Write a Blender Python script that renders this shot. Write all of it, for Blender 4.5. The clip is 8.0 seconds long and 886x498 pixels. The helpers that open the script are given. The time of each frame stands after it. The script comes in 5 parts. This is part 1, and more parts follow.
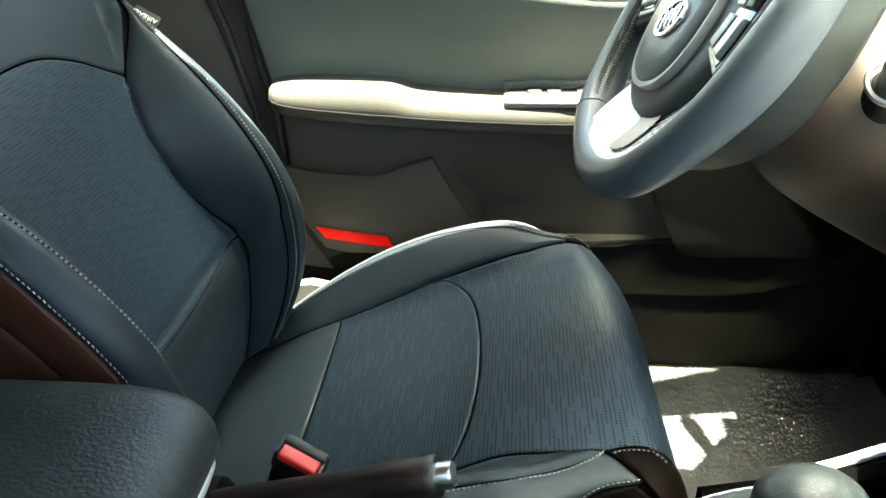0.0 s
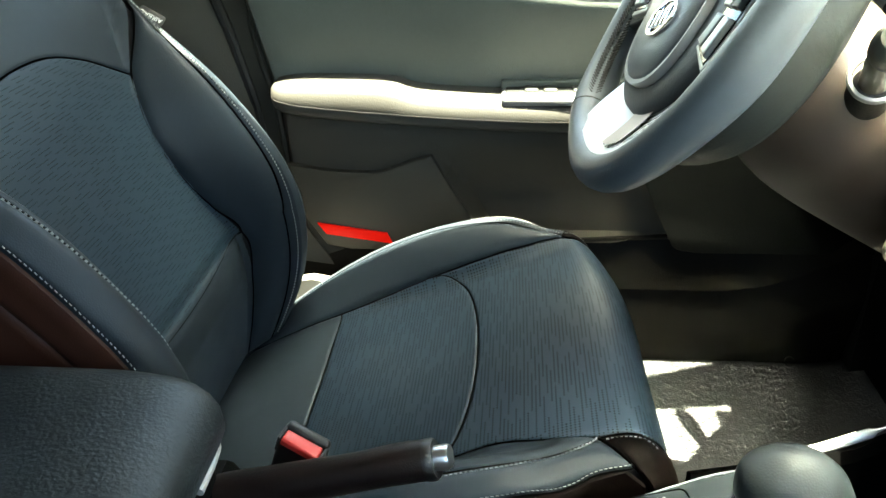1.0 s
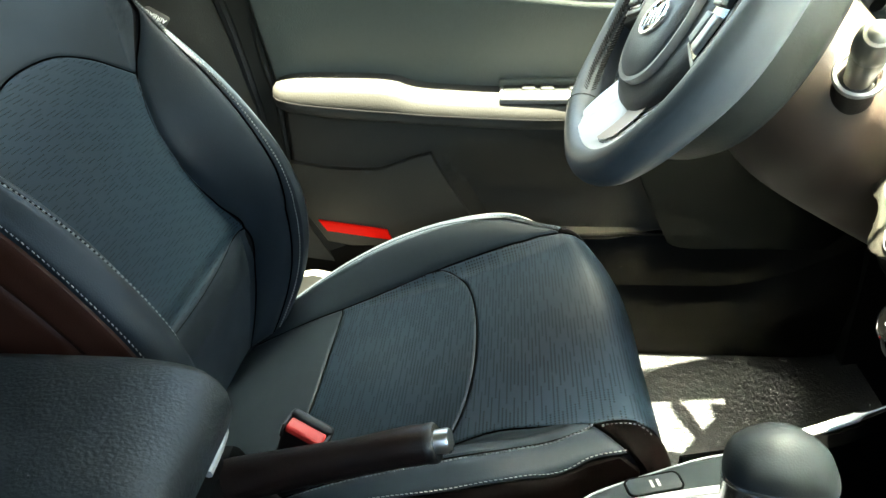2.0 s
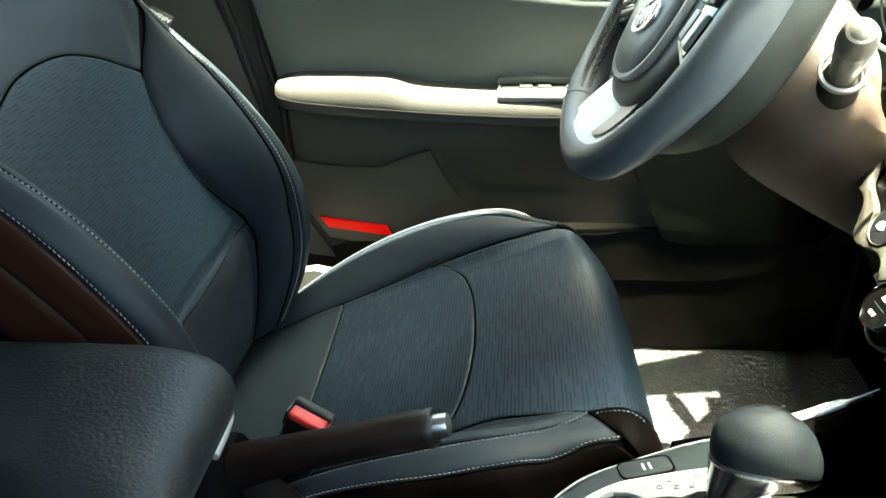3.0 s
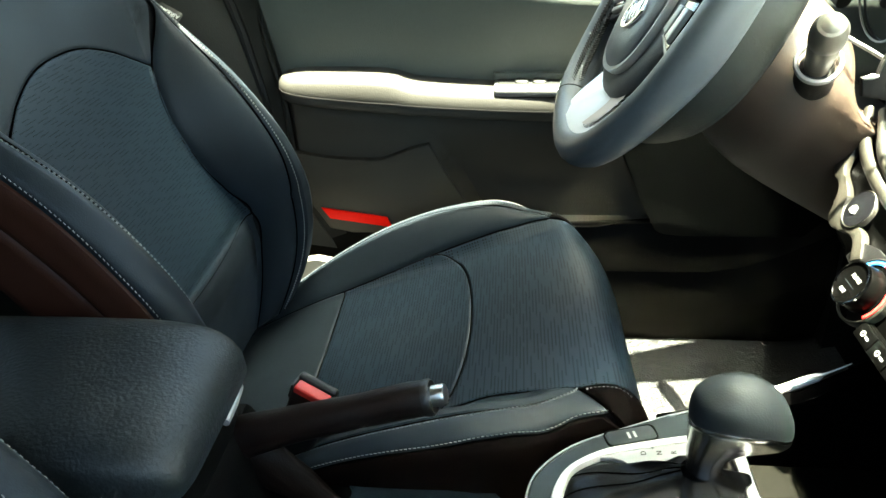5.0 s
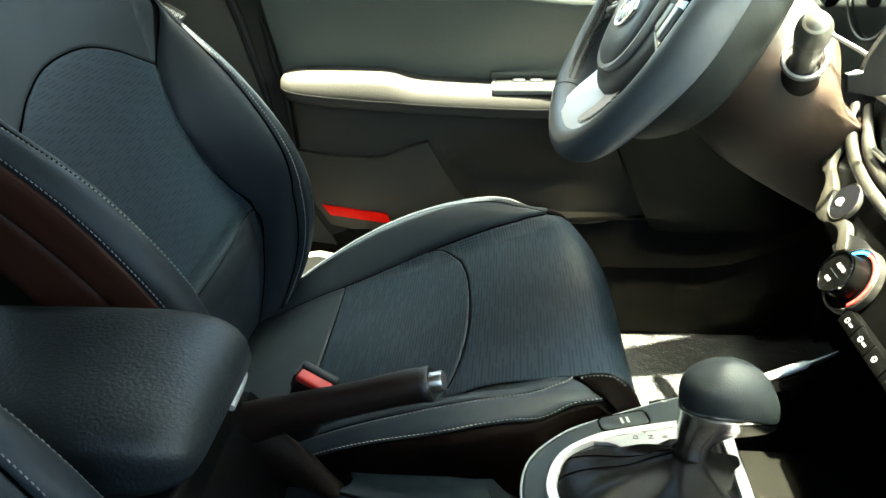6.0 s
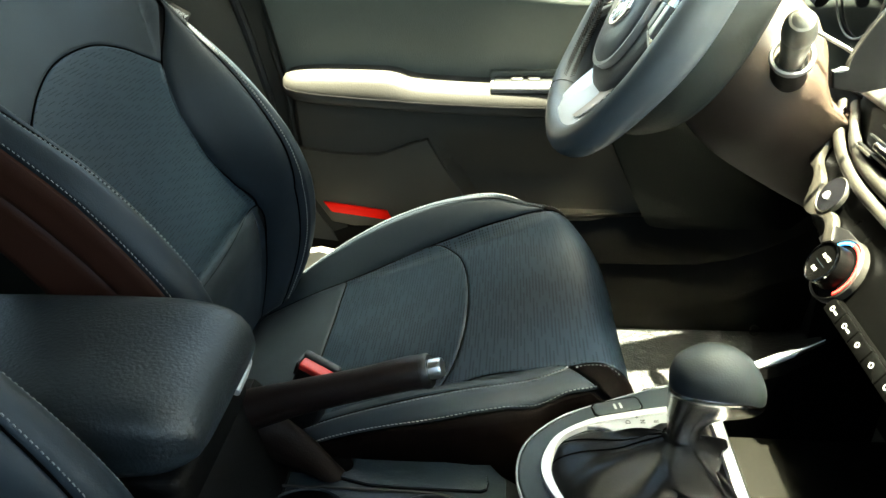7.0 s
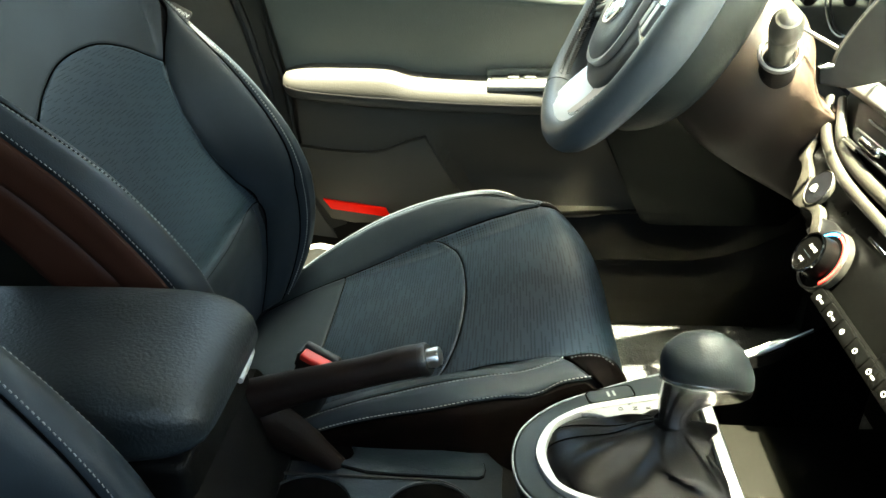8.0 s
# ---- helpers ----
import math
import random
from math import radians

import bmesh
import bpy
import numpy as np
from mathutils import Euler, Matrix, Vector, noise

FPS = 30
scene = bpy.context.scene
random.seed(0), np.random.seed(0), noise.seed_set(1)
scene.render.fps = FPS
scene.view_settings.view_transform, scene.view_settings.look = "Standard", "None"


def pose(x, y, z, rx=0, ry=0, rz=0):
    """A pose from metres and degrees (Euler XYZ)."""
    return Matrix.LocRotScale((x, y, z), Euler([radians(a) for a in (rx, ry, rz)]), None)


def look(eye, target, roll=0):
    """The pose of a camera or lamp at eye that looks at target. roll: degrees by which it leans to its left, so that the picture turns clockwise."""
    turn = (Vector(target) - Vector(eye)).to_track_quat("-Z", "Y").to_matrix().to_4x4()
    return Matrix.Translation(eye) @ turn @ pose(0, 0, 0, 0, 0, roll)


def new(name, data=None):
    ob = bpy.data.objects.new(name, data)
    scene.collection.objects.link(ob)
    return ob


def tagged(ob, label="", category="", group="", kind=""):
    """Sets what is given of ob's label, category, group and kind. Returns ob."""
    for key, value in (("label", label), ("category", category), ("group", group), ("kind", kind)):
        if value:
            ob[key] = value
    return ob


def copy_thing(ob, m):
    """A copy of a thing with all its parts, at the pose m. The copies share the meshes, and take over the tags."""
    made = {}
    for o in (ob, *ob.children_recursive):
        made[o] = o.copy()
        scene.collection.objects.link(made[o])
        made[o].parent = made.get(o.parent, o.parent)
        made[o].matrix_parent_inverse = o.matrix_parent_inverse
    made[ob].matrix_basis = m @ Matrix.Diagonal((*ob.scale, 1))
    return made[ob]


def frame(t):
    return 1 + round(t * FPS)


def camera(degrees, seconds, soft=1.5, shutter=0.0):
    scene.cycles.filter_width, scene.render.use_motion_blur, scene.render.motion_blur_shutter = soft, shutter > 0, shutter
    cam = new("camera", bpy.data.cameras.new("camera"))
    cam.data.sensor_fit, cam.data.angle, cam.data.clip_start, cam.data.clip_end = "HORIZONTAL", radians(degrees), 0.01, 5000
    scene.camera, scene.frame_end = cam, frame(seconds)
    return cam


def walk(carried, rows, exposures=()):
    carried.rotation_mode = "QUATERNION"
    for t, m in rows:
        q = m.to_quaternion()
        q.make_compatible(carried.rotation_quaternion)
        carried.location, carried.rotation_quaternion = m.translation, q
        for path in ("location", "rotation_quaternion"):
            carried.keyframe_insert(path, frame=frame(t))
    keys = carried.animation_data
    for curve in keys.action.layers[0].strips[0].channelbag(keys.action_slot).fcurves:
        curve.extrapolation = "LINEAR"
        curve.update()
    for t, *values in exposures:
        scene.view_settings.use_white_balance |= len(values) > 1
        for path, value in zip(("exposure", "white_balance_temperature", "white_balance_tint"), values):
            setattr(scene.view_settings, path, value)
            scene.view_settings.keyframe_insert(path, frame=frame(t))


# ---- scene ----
cam = camera(61.0, 8.0)
PATH = [
    (0, (0.045, -0.332, 0.805), (-0.128, 1.403, -0.175), -1.7),
    (0.5, (0.047, -0.342, 0.807), (-0.126, 1.394, -0.172), -1.7),
    (1, (0.049, -0.353, 0.809), (-0.125, 1.382, -0.17), -1.7),
    (1.5, (0.049, -0.364, 0.81), (-0.122, 1.373, -0.167), -1.7),
    (3, (0.053, -0.395, 0.814), (-0.117, 1.343, -0.16), -1.8),
    (3.5, (0.054, -0.406, 0.815), (-0.117, 1.333, -0.158), -1.7),
    (4, (0.055, -0.416, 0.816), (-0.114, 1.324, -0.156), -1.7),
    (4.5, (0.056, -0.426, 0.816), (-0.112, 1.314, -0.155), -1.6),
    (6, (0.06, -0.458, 0.818), (-0.105, 1.285, -0.148), -1.6),
    (6.5, (0.061, -0.47, 0.819), (-0.103, 1.274, -0.145), -1.6),
    (7, (0.063, -0.481, 0.819), (-0.102, 1.265, -0.142), -1.5),
    (7.5, (0.063, -0.491, 0.82), (-0.097, 1.256, -0.14), -1.4),
    (8, (0.065, -0.501, 0.82), (-0.095, 1.248, -0.138), -1.5),
]
walk(cam, [(t, look(eye, target, roll)) for t, eye, target, roll in PATH],
     exposures=[(0.0, 5.25, 7420, -5), (1.5, 5.10, 7350, -6), (3.5, 4.93, 7260, -7), (4.5, 4.79, 7260, -8), (6.5, 4.78, 7500, -8), (8.0, 4.93, 7850, -7)])

# ---- world, sun, exposure ----
SUN_DIR = Vector((0.10, -0.012, 1.0)).normalized()
world = bpy.data.worlds.new("sky")
scene.world = world
world.use_nodes = True
wn = world.node_tree.nodes
sky = wn.new("ShaderNodeTexSky")
sky.sky_type, sky.sun_disc = "NISHITA", False
sky.dust_density = 1.5
sky.sun_elevation = math.asin(SUN_DIR.z)
sky.sun_rotation = math.atan2(SUN_DIR.x, SUN_DIR.y)
world.node_tree.links.new(sky.outputs[0], wn["Background"].inputs[0])
wn["Background"].inputs[1].default_value = 0.05
sun_data = bpy.data.lights.new("sun", "SUN")
sun_data.energy, sun_data.angle, sun_data.color = 5.0, radians(0.53), (1.0, 0.95, 0.86)
sun = new("sun", sun_data)
sun.matrix_world = look(SUN_DIR * 20, (0, 0, 0))


# ---- materials ----
def shader(name, base, rough=0.5, metal=0.0, spec=0.5, coat=0.0, grain=None, relief=0.1, mottle=0.12, smudge=0.12):
    """A surface: base colour, gloss, a fine grain (cells per metre, kind) as relief, and wear at a larger scale."""
    m = bpy.data.materials.new(name)
    m.use_nodes = True
    nt = m.node_tree
    b = nt.nodes["Principled BSDF"]
    b.inputs["Metallic"].default_value = metal
    b.inputs["Specular IOR Level"].default_value = spec
    b.inputs["Coat Weight"].default_value = coat
    b.inputs["Coat Roughness"].default_value = 0.08
    tc = nt.nodes.new("ShaderNodeTexCoord")
    n1 = nt.nodes.new("ShaderNodeTexNoise")
    n1.inputs["Scale"].default_value, n1.inputs["Detail"].default_value = 14.0, 4.0
    n2 = nt.nodes.new("ShaderNodeTexNoise")
    n2.inputs["Scale"].default_value, n2.inputs["Detail"].default_value = 160.0, 3.0
    for n in (n1, n2):
        nt.links.new(tc.outputs["Object"], n.inputs["Vector"])
    mix = nt.nodes.new("ShaderNodeMix")
    mix.data_type = "RGBA"
    mix.inputs["A"].default_value = (*[c * (1 - mottle) for c in base], 1)
    mix.inputs["B"].default_value = (*[min(1, c * (1 + mottle)) for c in base], 1)
    avg = nt.nodes.new("ShaderNodeMath")
    avg.operation = "MULTIPLY_ADD"
    avg.inputs[1].default_value = 0.5
    half = nt.nodes.new("ShaderNodeMath")
    half.operation = "MULTIPLY"
    half.inputs[1].default_value = 0.5
    nt.links.new(n2.outputs["Fac"], half.inputs[0])
    nt.links.new(n1.outputs["Fac"], avg.inputs[0])
    nt.links.new(half.outputs[0], avg.inputs[2])
    nt.links.new(avg.outputs[0], mix.inputs["Factor"])
    nt.links.new(mix.outputs["Result"], b.inputs["Base Color"])
    rr = nt.nodes.new("ShaderNodeMapRange")
    rr.inputs["From Min"].default_value, rr.inputs["From Max"].default_value = 0.3, 0.7
    rr.inputs["To Min"].default_value, rr.inputs["To Max"].default_value = max(0.02, rough - smudge * 0.5), min(1, rough + smudge * 0.5)
    nt.links.new(n1.outputs["Fac"], rr.inputs["Value"])
    nt.links.new(rr.outputs["Result"], b.inputs["Roughness"])
    if grain:
        scale, kind = grain
        bump = nt.nodes.new("ShaderNodeBump")
        bump.inputs["Strength"].default_value = relief
        bump.inputs["Distance"].default_value = 0.6 / scale
        if kind == "cells":
            g = nt.nodes.new("ShaderNodeTexVoronoi")
            g.inputs["Scale"].default_value = scale
            out = g.outputs["Distance"]
        else:
            g = nt.nodes.new("ShaderNodeTexNoise")
            g.inputs["Scale"].default_value, g.inputs["Detail"].default_value = scale, 5.0
            out = g.outputs["Fac"]
        nt.links.new(tc.outputs["Object"], g.inputs["Vector"])
        nt.links.new(out, bump.inputs["Height"])
        nt.links.new(bump.outputs["Normal"], b.inputs["Normal"])
    return m


def node_math(nt, op, a, b=None, c=None):
    n = nt.nodes.new("ShaderNodeMath")
    n.operation = op
    for k, v in enumerate((a, b, c)):
        if v is None:
            continue
        if isinstance(v, (int, float)):
            n.inputs[k].default_value = v
        else:
            nt.links.new(v, n.inputs[k])
    return n.outputs[0]


def perforated(name, base, rough, row, pitch, run, share, slant, jitter, size):
    """Leather with rows of punched holes, in runs of uneven length across the seat. UV in metres."""
    m = shader(name, base, rough, grain=(900, "cells"), relief=0.08)
    nt = m.node_tree
    b = nt.nodes["Principled BSDF"]
    uv = nt.nodes.new("ShaderNodeUVMap")
    sep = nt.nodes.new("ShaderNodeSeparateXYZ")
    nt.links.new(uv.outputs[0], sep.inputs[0])
    u, s = sep.outputs[0], sep.outputs[1]
    rows = node_math(nt, "DIVIDE", s, row)
    idx = node_math(nt, "FLOOR", rows)
    white = nt.nodes.new("ShaderNodeTexWhiteNoise")
    white.noise_dimensions = "1D"
    nt.links.new(idx, white.inputs["W"])
    shift = node_math(nt, "ADD", node_math(nt, "MULTIPLY", white.outputs["Value"], jitter), node_math(nt, "MULTIPLY", idx, slant))
    along = node_math(nt, "ADD", node_math(nt, "DIVIDE", u, run), shift)
    cell = node_math(nt, "FLOOR", along)
    white2 = nt.nodes.new("ShaderNodeTexWhiteNoise")
    white2.noise_dimensions = "2D"
    pair = nt.nodes.new("ShaderNodeCombineXYZ")
    nt.links.new(cell, pair.inputs[0])
    nt.links.new(idx, pair.inputs[1])
    nt.links.new(pair.outputs[0], white2.inputs["Vector"])
    limit = node_math(nt, "MULTIPLY_ADD", white2.outputs["Value"], 0.45, share - 0.22)
    on = node_math(nt, "LESS_THAN", node_math(nt, "FRACT", along), limit)
    fx = node_math(nt, "SUBTRACT", node_math(nt, "FRACT", node_math(nt, "DIVIDE", u, pitch)), 0.5)
    fy = node_math(nt, "SUBTRACT", node_math(nt, "FRACT", rows), 0.5)
    dx, dy = node_math(nt, "MULTIPLY", fx, pitch), node_math(nt, "MULTIPLY", fy, row)
    rad = node_math(nt, "SQRT", node_math(nt, "ADD", node_math(nt, "MULTIPLY", dx, dx), node_math(nt, "MULTIPLY", dy, dy)))
    hole = node_math(nt, "MULTIPLY", node_math(nt, "LESS_THAN", rad, size), on)
    old = b.inputs["Base Color"].links[0].from_socket
    mix = nt.nodes.new("ShaderNodeMix")
    mix.data_type = "RGBA"
    nt.links.new(hole, mix.inputs["Factor"])
    nt.links.new(old, mix.inputs["A"])
    mix.inputs["B"].default_value = (0.002, 0.002, 0.002, 1)
    nt.links.new(mix.outputs["Result"], b.inputs["Base Color"])
    nt.links.new(node_math(nt, "MULTIPLY_ADD", hole, -0.15, 0.20), b.inputs["Specular IOR Level"])
    bump = nt.nodes.new("ShaderNodeBump")
    bump.invert = True
    bump.inputs["Strength"].default_value, bump.inputs["Distance"].default_value = 0.25, 0.0005
    nt.links.new(hole, bump.inputs["Height"])
    nt.links.new(b.inputs["Normal"].links[0].from_socket, bump.inputs["Normal"])
    nt.links.new(bump.outputs["Normal"], b.inputs["Normal"])
    return m


# Blue sky reflected in the black seat leathers is put into their base colours.
LEATHER = shader("leather", (0.0108, 0.0154, 0.0206), 0.42, grain=(700, "cells"), relief=0.10, spec=0.18)
# The red cast of lens flare is put into this side leather.
SIDE_FLARED = shader("flare_red_leather", (0.0270, 0.0092, 0.0055), 0.55, spec=0.2, grain=(700, "cells"), relief=0.10)
# Near-black: the console's shadow on the seat skirt is put into this colour.
SKIRT_SHADED = shader("shaded_skirt_leather", (0.0011, 0.0006, 0.0005), 0.6, spec=0.02, grain=(700, "cells"), relief=0.10)
# The backrest insert is the lighter copy: its stronger light is in the colour.
PERF_BACK = perforated("leather_perforated", (0.0116, 0.0218, 0.0318), 0.44, 0.0041, 0.0022, 0.034, 0.60, 0.31, 0.45, 0.00060)
PERF_SEAT = perforated("leather_perforated_seat", (0.0084, 0.0150, 0.0236), 0.40, 0.0042, 0.0036, 0.085, 0.74, 0.0, 1.0, 0.00100)
ARM_PAD = shader("armrest_leatherette", (0.042, 0.040, 0.035), 0.5, grain=(500, "cells"), relief=0.15)
TRIM_SILVER = shader("grained_silver", (0.0185, 0.0168, 0.0130), 0.42, metal=0.0, grain=(700, "noise"), relief=0.3)
TRIM_DIM = shader("dim_silver", (0.010, 0.009, 0.007), 0.45, grain=(700, "noise"), relief=0.2)
THREAD = shader("thread", (0.27, 0.27, 0.26), 0.8, spec=0.2, mottle=0.2)
THREAD_DARK = shader("thread_dark", (0.17, 0.175, 0.18), 0.8, spec=0.2, mottle=0.2)
THREAD_ARM = shader("thread_arm", (0.020, 0.0195, 0.018), 0.8, spec=0.2, mottle=0.2)
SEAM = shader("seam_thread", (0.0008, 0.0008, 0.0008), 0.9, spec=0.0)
FOAM = shader("seat_core", (0.006, 0.006, 0.007), 0.9, spec=0.1)
PLASTIC = shader("plastic_soft", (0.009, 0.0078, 0.0064), 0.52, grain=(420, "noise"), relief=0.25, spec=0.4)
# Haze over the upper door is put into this paler plastic.
PLASTIC_DOOR = shader("door_plastic", (0.069, 0.081, 0.073), 0.58, grain=(420, "noise"), relief=0.30, spec=0.4)
# Browner copy for the lower trim: warm bounced light is in the colour.
DOOR_BOUNCE_LIT = shader("bounce_lit_door_plastic", (0.046, 0.0405, 0.0310), 0.60, grain=(420, "noise"), relief=0.30, spec=0.35)
# Darker copy of the deck plastic: shade on the console walls is painted in.
CONSOLE_SHADED = shader("shaded_console_plastic", (0.0014, 0.0015, 0.0016), 0.55, grain=(420, "noise"), relief=0.25, spec=0.06)
DECK_PLASTIC = shader("deck_plastic", (0.0024, 0.0050, 0.0078), 0.42, grain=(420, "noise"), relief=0.2, spec=0.2)
PILLAR = shader("pillar_plastic", (0.072, 0.068, 0.057), 0.60, grain=(420, "noise"), relief=0.25, spec=0.35)
SEAL_GREY = shader("seal_rubber", (0.026, 0.025, 0.021), 0.6, spec=0.3)
# Near-black copy of the door plastic: shade low on the door is painted in.
DOOR_SHADED = shader("shaded_door_plastic", (0.0046, 0.0050, 0.0042), 0.65, grain=(420, "noise"), relief=0.25, spec=0.10)
# Footwell darkness is put into the sill's colour.
SILL_SHADED = shader("shaded_sill_plastic", (0.0048, 0.0038, 0.0021), 0.65, grain=(420, "noise"), relief=0.25, spec=0.15)
PLASTIC_HARD = shader("plastic_hard", (0.0038, 0.0038, 0.0037), 0.42, grain=(500, "noise"), relief=0.2)
BLACK_GLOSS = shader("piano_black", (0.006, 0.006, 0.007), 0.10, coat=0.6, smudge=0.08)
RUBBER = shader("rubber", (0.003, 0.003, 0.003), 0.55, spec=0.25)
STACK_BLACK = shader("stack_black", (0.0012, 0.0012, 0.0011), 0.30, spec=0.05)
# Very dark olive: shading over the tray is put into this colour.
TRAY_DIM = shader("tray_dimmed", (0.0017, 0.0016, 0.0009), 0.75, spec=0.06)
# Black switches in a lit grey: the glare on them is painted in.
SWITCH_GLARE = shader("switch_glare", (0.016, 0.017, 0.016), 0.45, spec=0.3)
SHELF_GREY = shader("shelf_grey", (0.055, 0.057, 0.053), 0.45)
BLACK_MATT = shader("black_matt", (0.010, 0.010, 0.010), 0.7)
STEEL = shader("brushed_steel", (0.62, 0.60, 0.57), 0.26, metal=1.0, smudge=0.06, mottle=0.03)
GATE_SILVER = shader("gate_silver", (0.15, 0.16, 0.17), 0.4, metal=0.3, smudge=0.06, mottle=0.03)
SILVER = shader("satin_silver", (0.34, 0.34, 0.335), 0.34, metal=0.45, smudge=0.06, mottle=0.03)
CHROME = shader("chrome", (0.75, 0.75, 0.76), 0.09, metal=1.0, smudge=0.05, mottle=0.02)
STRIP = shader("polished_strip", (0.75, 0.74, 0.72), 0.25, metal=0.35, smudge=0.05, mottle=0.03)
GREY_PANEL = shader("grey_panel", (0.009, 0.0125, 0.0145), 0.42, spec=0.2, metal=0.0, grain=(900, "noise"), relief=0.05)
# Near-white: the lower spoke's sunlit look is put into its colour.
SPOKE_SUNLIT = shader("sunlit_silver", (0.85, 0.85, 0.85), 0.32, metal=0.3, mottle=0.02, smudge=0.05)
SLOT_METAL = shader("brushed_slot", (0.58, 0.49, 0.43), 0.32, metal=0.7, mottle=0.05)
RED_LENS = shader("red_reflector", (0.95, 0.006, 0.004), 0.5, spec=0.15, mottle=0.05)
RED_BUTTON = shader("red_button", (0.34, 0.018, 0.016), 0.38, mottle=0.06)
CARPET = shader("carpet", (0.005, 0.0045, 0.004), 0.95, grain=(900, "noise"), relief=0.8, spec=0.1)
MAT_RUBBER = shader("mat", (0.0024, 0.0028, 0.0026), 0.44, grain=(260, "noise"), relief=1.0, spec=0.75, smudge=0.10)
# Kept dark to hold down light bounced off the unseen roof lining.
HEADLINER = shader("headliner", (0.04, 0.039, 0.036), 0.95, grain=(600, "noise"), relief=0.2)
MARK_GREY = shader("grey_mark", (0.22, 0.22, 0.21), 0.5, mottle=0.03)
TRIM_PALE = shader("pale_plastic", (0.12, 0.115, 0.10), 0.5, grain=(420, "noise"), relief=0.2)
PAINT = shader("white_mark", (0.75, 0.75, 0.74), 0.5, mottle=0.03)
BLUE_MARK = shader("blue_mark", (0.03, 0.25, 0.75), 0.4, mottle=0.05)
RED_MARK = shader("red_mark", (0.70, 0.03, 0.03), 0.4, mottle=0.05)
BODY_PAINT = shader("car_paint", (0.45, 0.45, 0.46), 0.25, coat=0.8)
ASPHALT = shader("asphalt", (0.07, 0.069, 0.066), 0.9, grain=(60, "noise"), relief=0.5)


def glass_material():
    m = bpy.data.materials.new("window_glass")
    m.use_nodes = True
    b = m.node_tree.nodes["Principled BSDF"]
    b.inputs["Base Color"].default_value = (0.93, 0.96, 0.95, 1)
    b.inputs["Roughness"].default_value = 0.0
    b.inputs["IOR"].default_value = 1.45
    b.inputs["Transmission Weight"].default_value = 1.0
    return m


GLASS = glass_material()


# ---- building helpers ----
def thing(name, base, label, category, group="", kind=""):
    e = new(name)
    e.empty_display_size = 0.05
    e.location = base
    return tagged(e, label, category, group, kind)


def part(name, bm, material, parent, label="", smooth=True):
    """Links a bmesh, in world metres, as one mesh object under a thing or part."""
    me = bpy.data.meshes.new(name)
    bmesh.ops.recalc_face_normals(bm, faces=bm.faces)
    bm.to_mesh(me)
    bm.free()
    me.materials.append(material)
    for p in me.polygons:
        p.use_smooth = smooth
    if smooth:
        me.set_sharp_from_angle(angle=radians(40))
    ob = new(name, me)
    if parent is not None:
        ob.parent = parent
        if parent.parent is None:
            ob.matrix_parent_inverse = Matrix.Translation(-parent.location)
    if label:
        tagged(ob, label)
    return ob


def setting(name, bm, material, label, category, smooth=True):
    ob = part(name, bm, material, None, "", smooth)
    return tagged(ob, label, category, kind="structure")


def smooth01(x):
    x = min(1.0, max(0.0, x))
    return x * x * (3 - 2 * x)


def spline(points, n):
    """n points on a smooth curve through the given ones, evenly spaced."""
    p = np.array(points, float)
    if len(p) == 2:
        return p[0] + np.linspace(0, 1, n)[:, None] * (p[1] - p[0])
    q = np.vstack([2 * p[0] - p[1], p, 2 * p[-1] - p[-2]])
    out = []
    for k in range(1, len(q) - 2):
        t = np.linspace(0, 1, 24, endpoint=False)[:, None]
        a, b, c, d = q[k - 1], q[k], q[k + 1], q[k + 2]
        out.append(0.5 * (2 * b + (c - a) * t + (2 * a - 5 * b + 4 * c - d) * t ** 2 + (3 * b - a - 3 * c + d) * t ** 3))
    out = np.vstack(out + [p[-1:]])
    run = np.concatenate([[0], np.cumsum(np.linalg.norm(np.diff(out, axis=0), axis=1))])
    w = np.linspace(0, run[-1], n)
    return np.stack([np.interp(w, run, out[:, k]) for k in range(out.shape[1])], 1)


def grid_mesh(rows, uv=None, wrap=False, caps=False):
    """A sheet through rows of points (rows x columns x 3)."""
    bm = bmesh.new()
    vs = [[bm.verts.new(p) for p in r] for r in rows]
    layer = bm.loops.layers.uv.new("UVMap") if uv is not None else None
    nr, nc = len(vs), len(vs[0])
    for i in range(nr - 1):
        for j in range(nc if wrap else nc - 1):
            k = (j + 1) % nc
            f = bm.faces.new((vs[i][j], vs[i][k], vs[i + 1][k], vs[i + 1][j]))
            if layer:
                for lp, (a, b) in zip(f.loops, ((i, j), (i, k), (i + 1, k), (i + 1, j))):
                    lp[layer].uv = uv[a][b]
    if caps:
        bm.faces.new(vs[0])
        bm.faces.new(vs[-1])
    return bm


def loft(sections, caps=True):
    return grid_mesh(sections, wrap=True, caps=caps)


def box(lo, hi, bevel=0.004, segments=3, turn=None, at=None):
    """A rounded box between two corners; with turn and at, in the frame of a pose."""
    bm = bmesh.new()
    bmesh.ops.create_cube(bm, size=1)
    lo, hi = Vector(lo), Vector(hi)
    for v in bm.verts:
        v.co = Vector(((lo[k] + hi[k]) / 2 + v.co[k] * (hi[k] - lo[k]) for k in range(3)))
    if bevel:
        bmesh.ops.bevel(bm, geom=list(bm.edges), offset=bevel, segments=segments, affect="EDGES", profile=0.5, clamp_overlap=True)
    if turn is not None:
        bm.transform(turn)
    return bm


def join(*meshes):
    out = bmesh.new()
    for b in meshes:
        me = bpy.data.meshes.new("joined")
        b.to_mesh(me)
        b.free()
        out.from_mesh(me)
        bpy.data.meshes.remove(me)
    return out


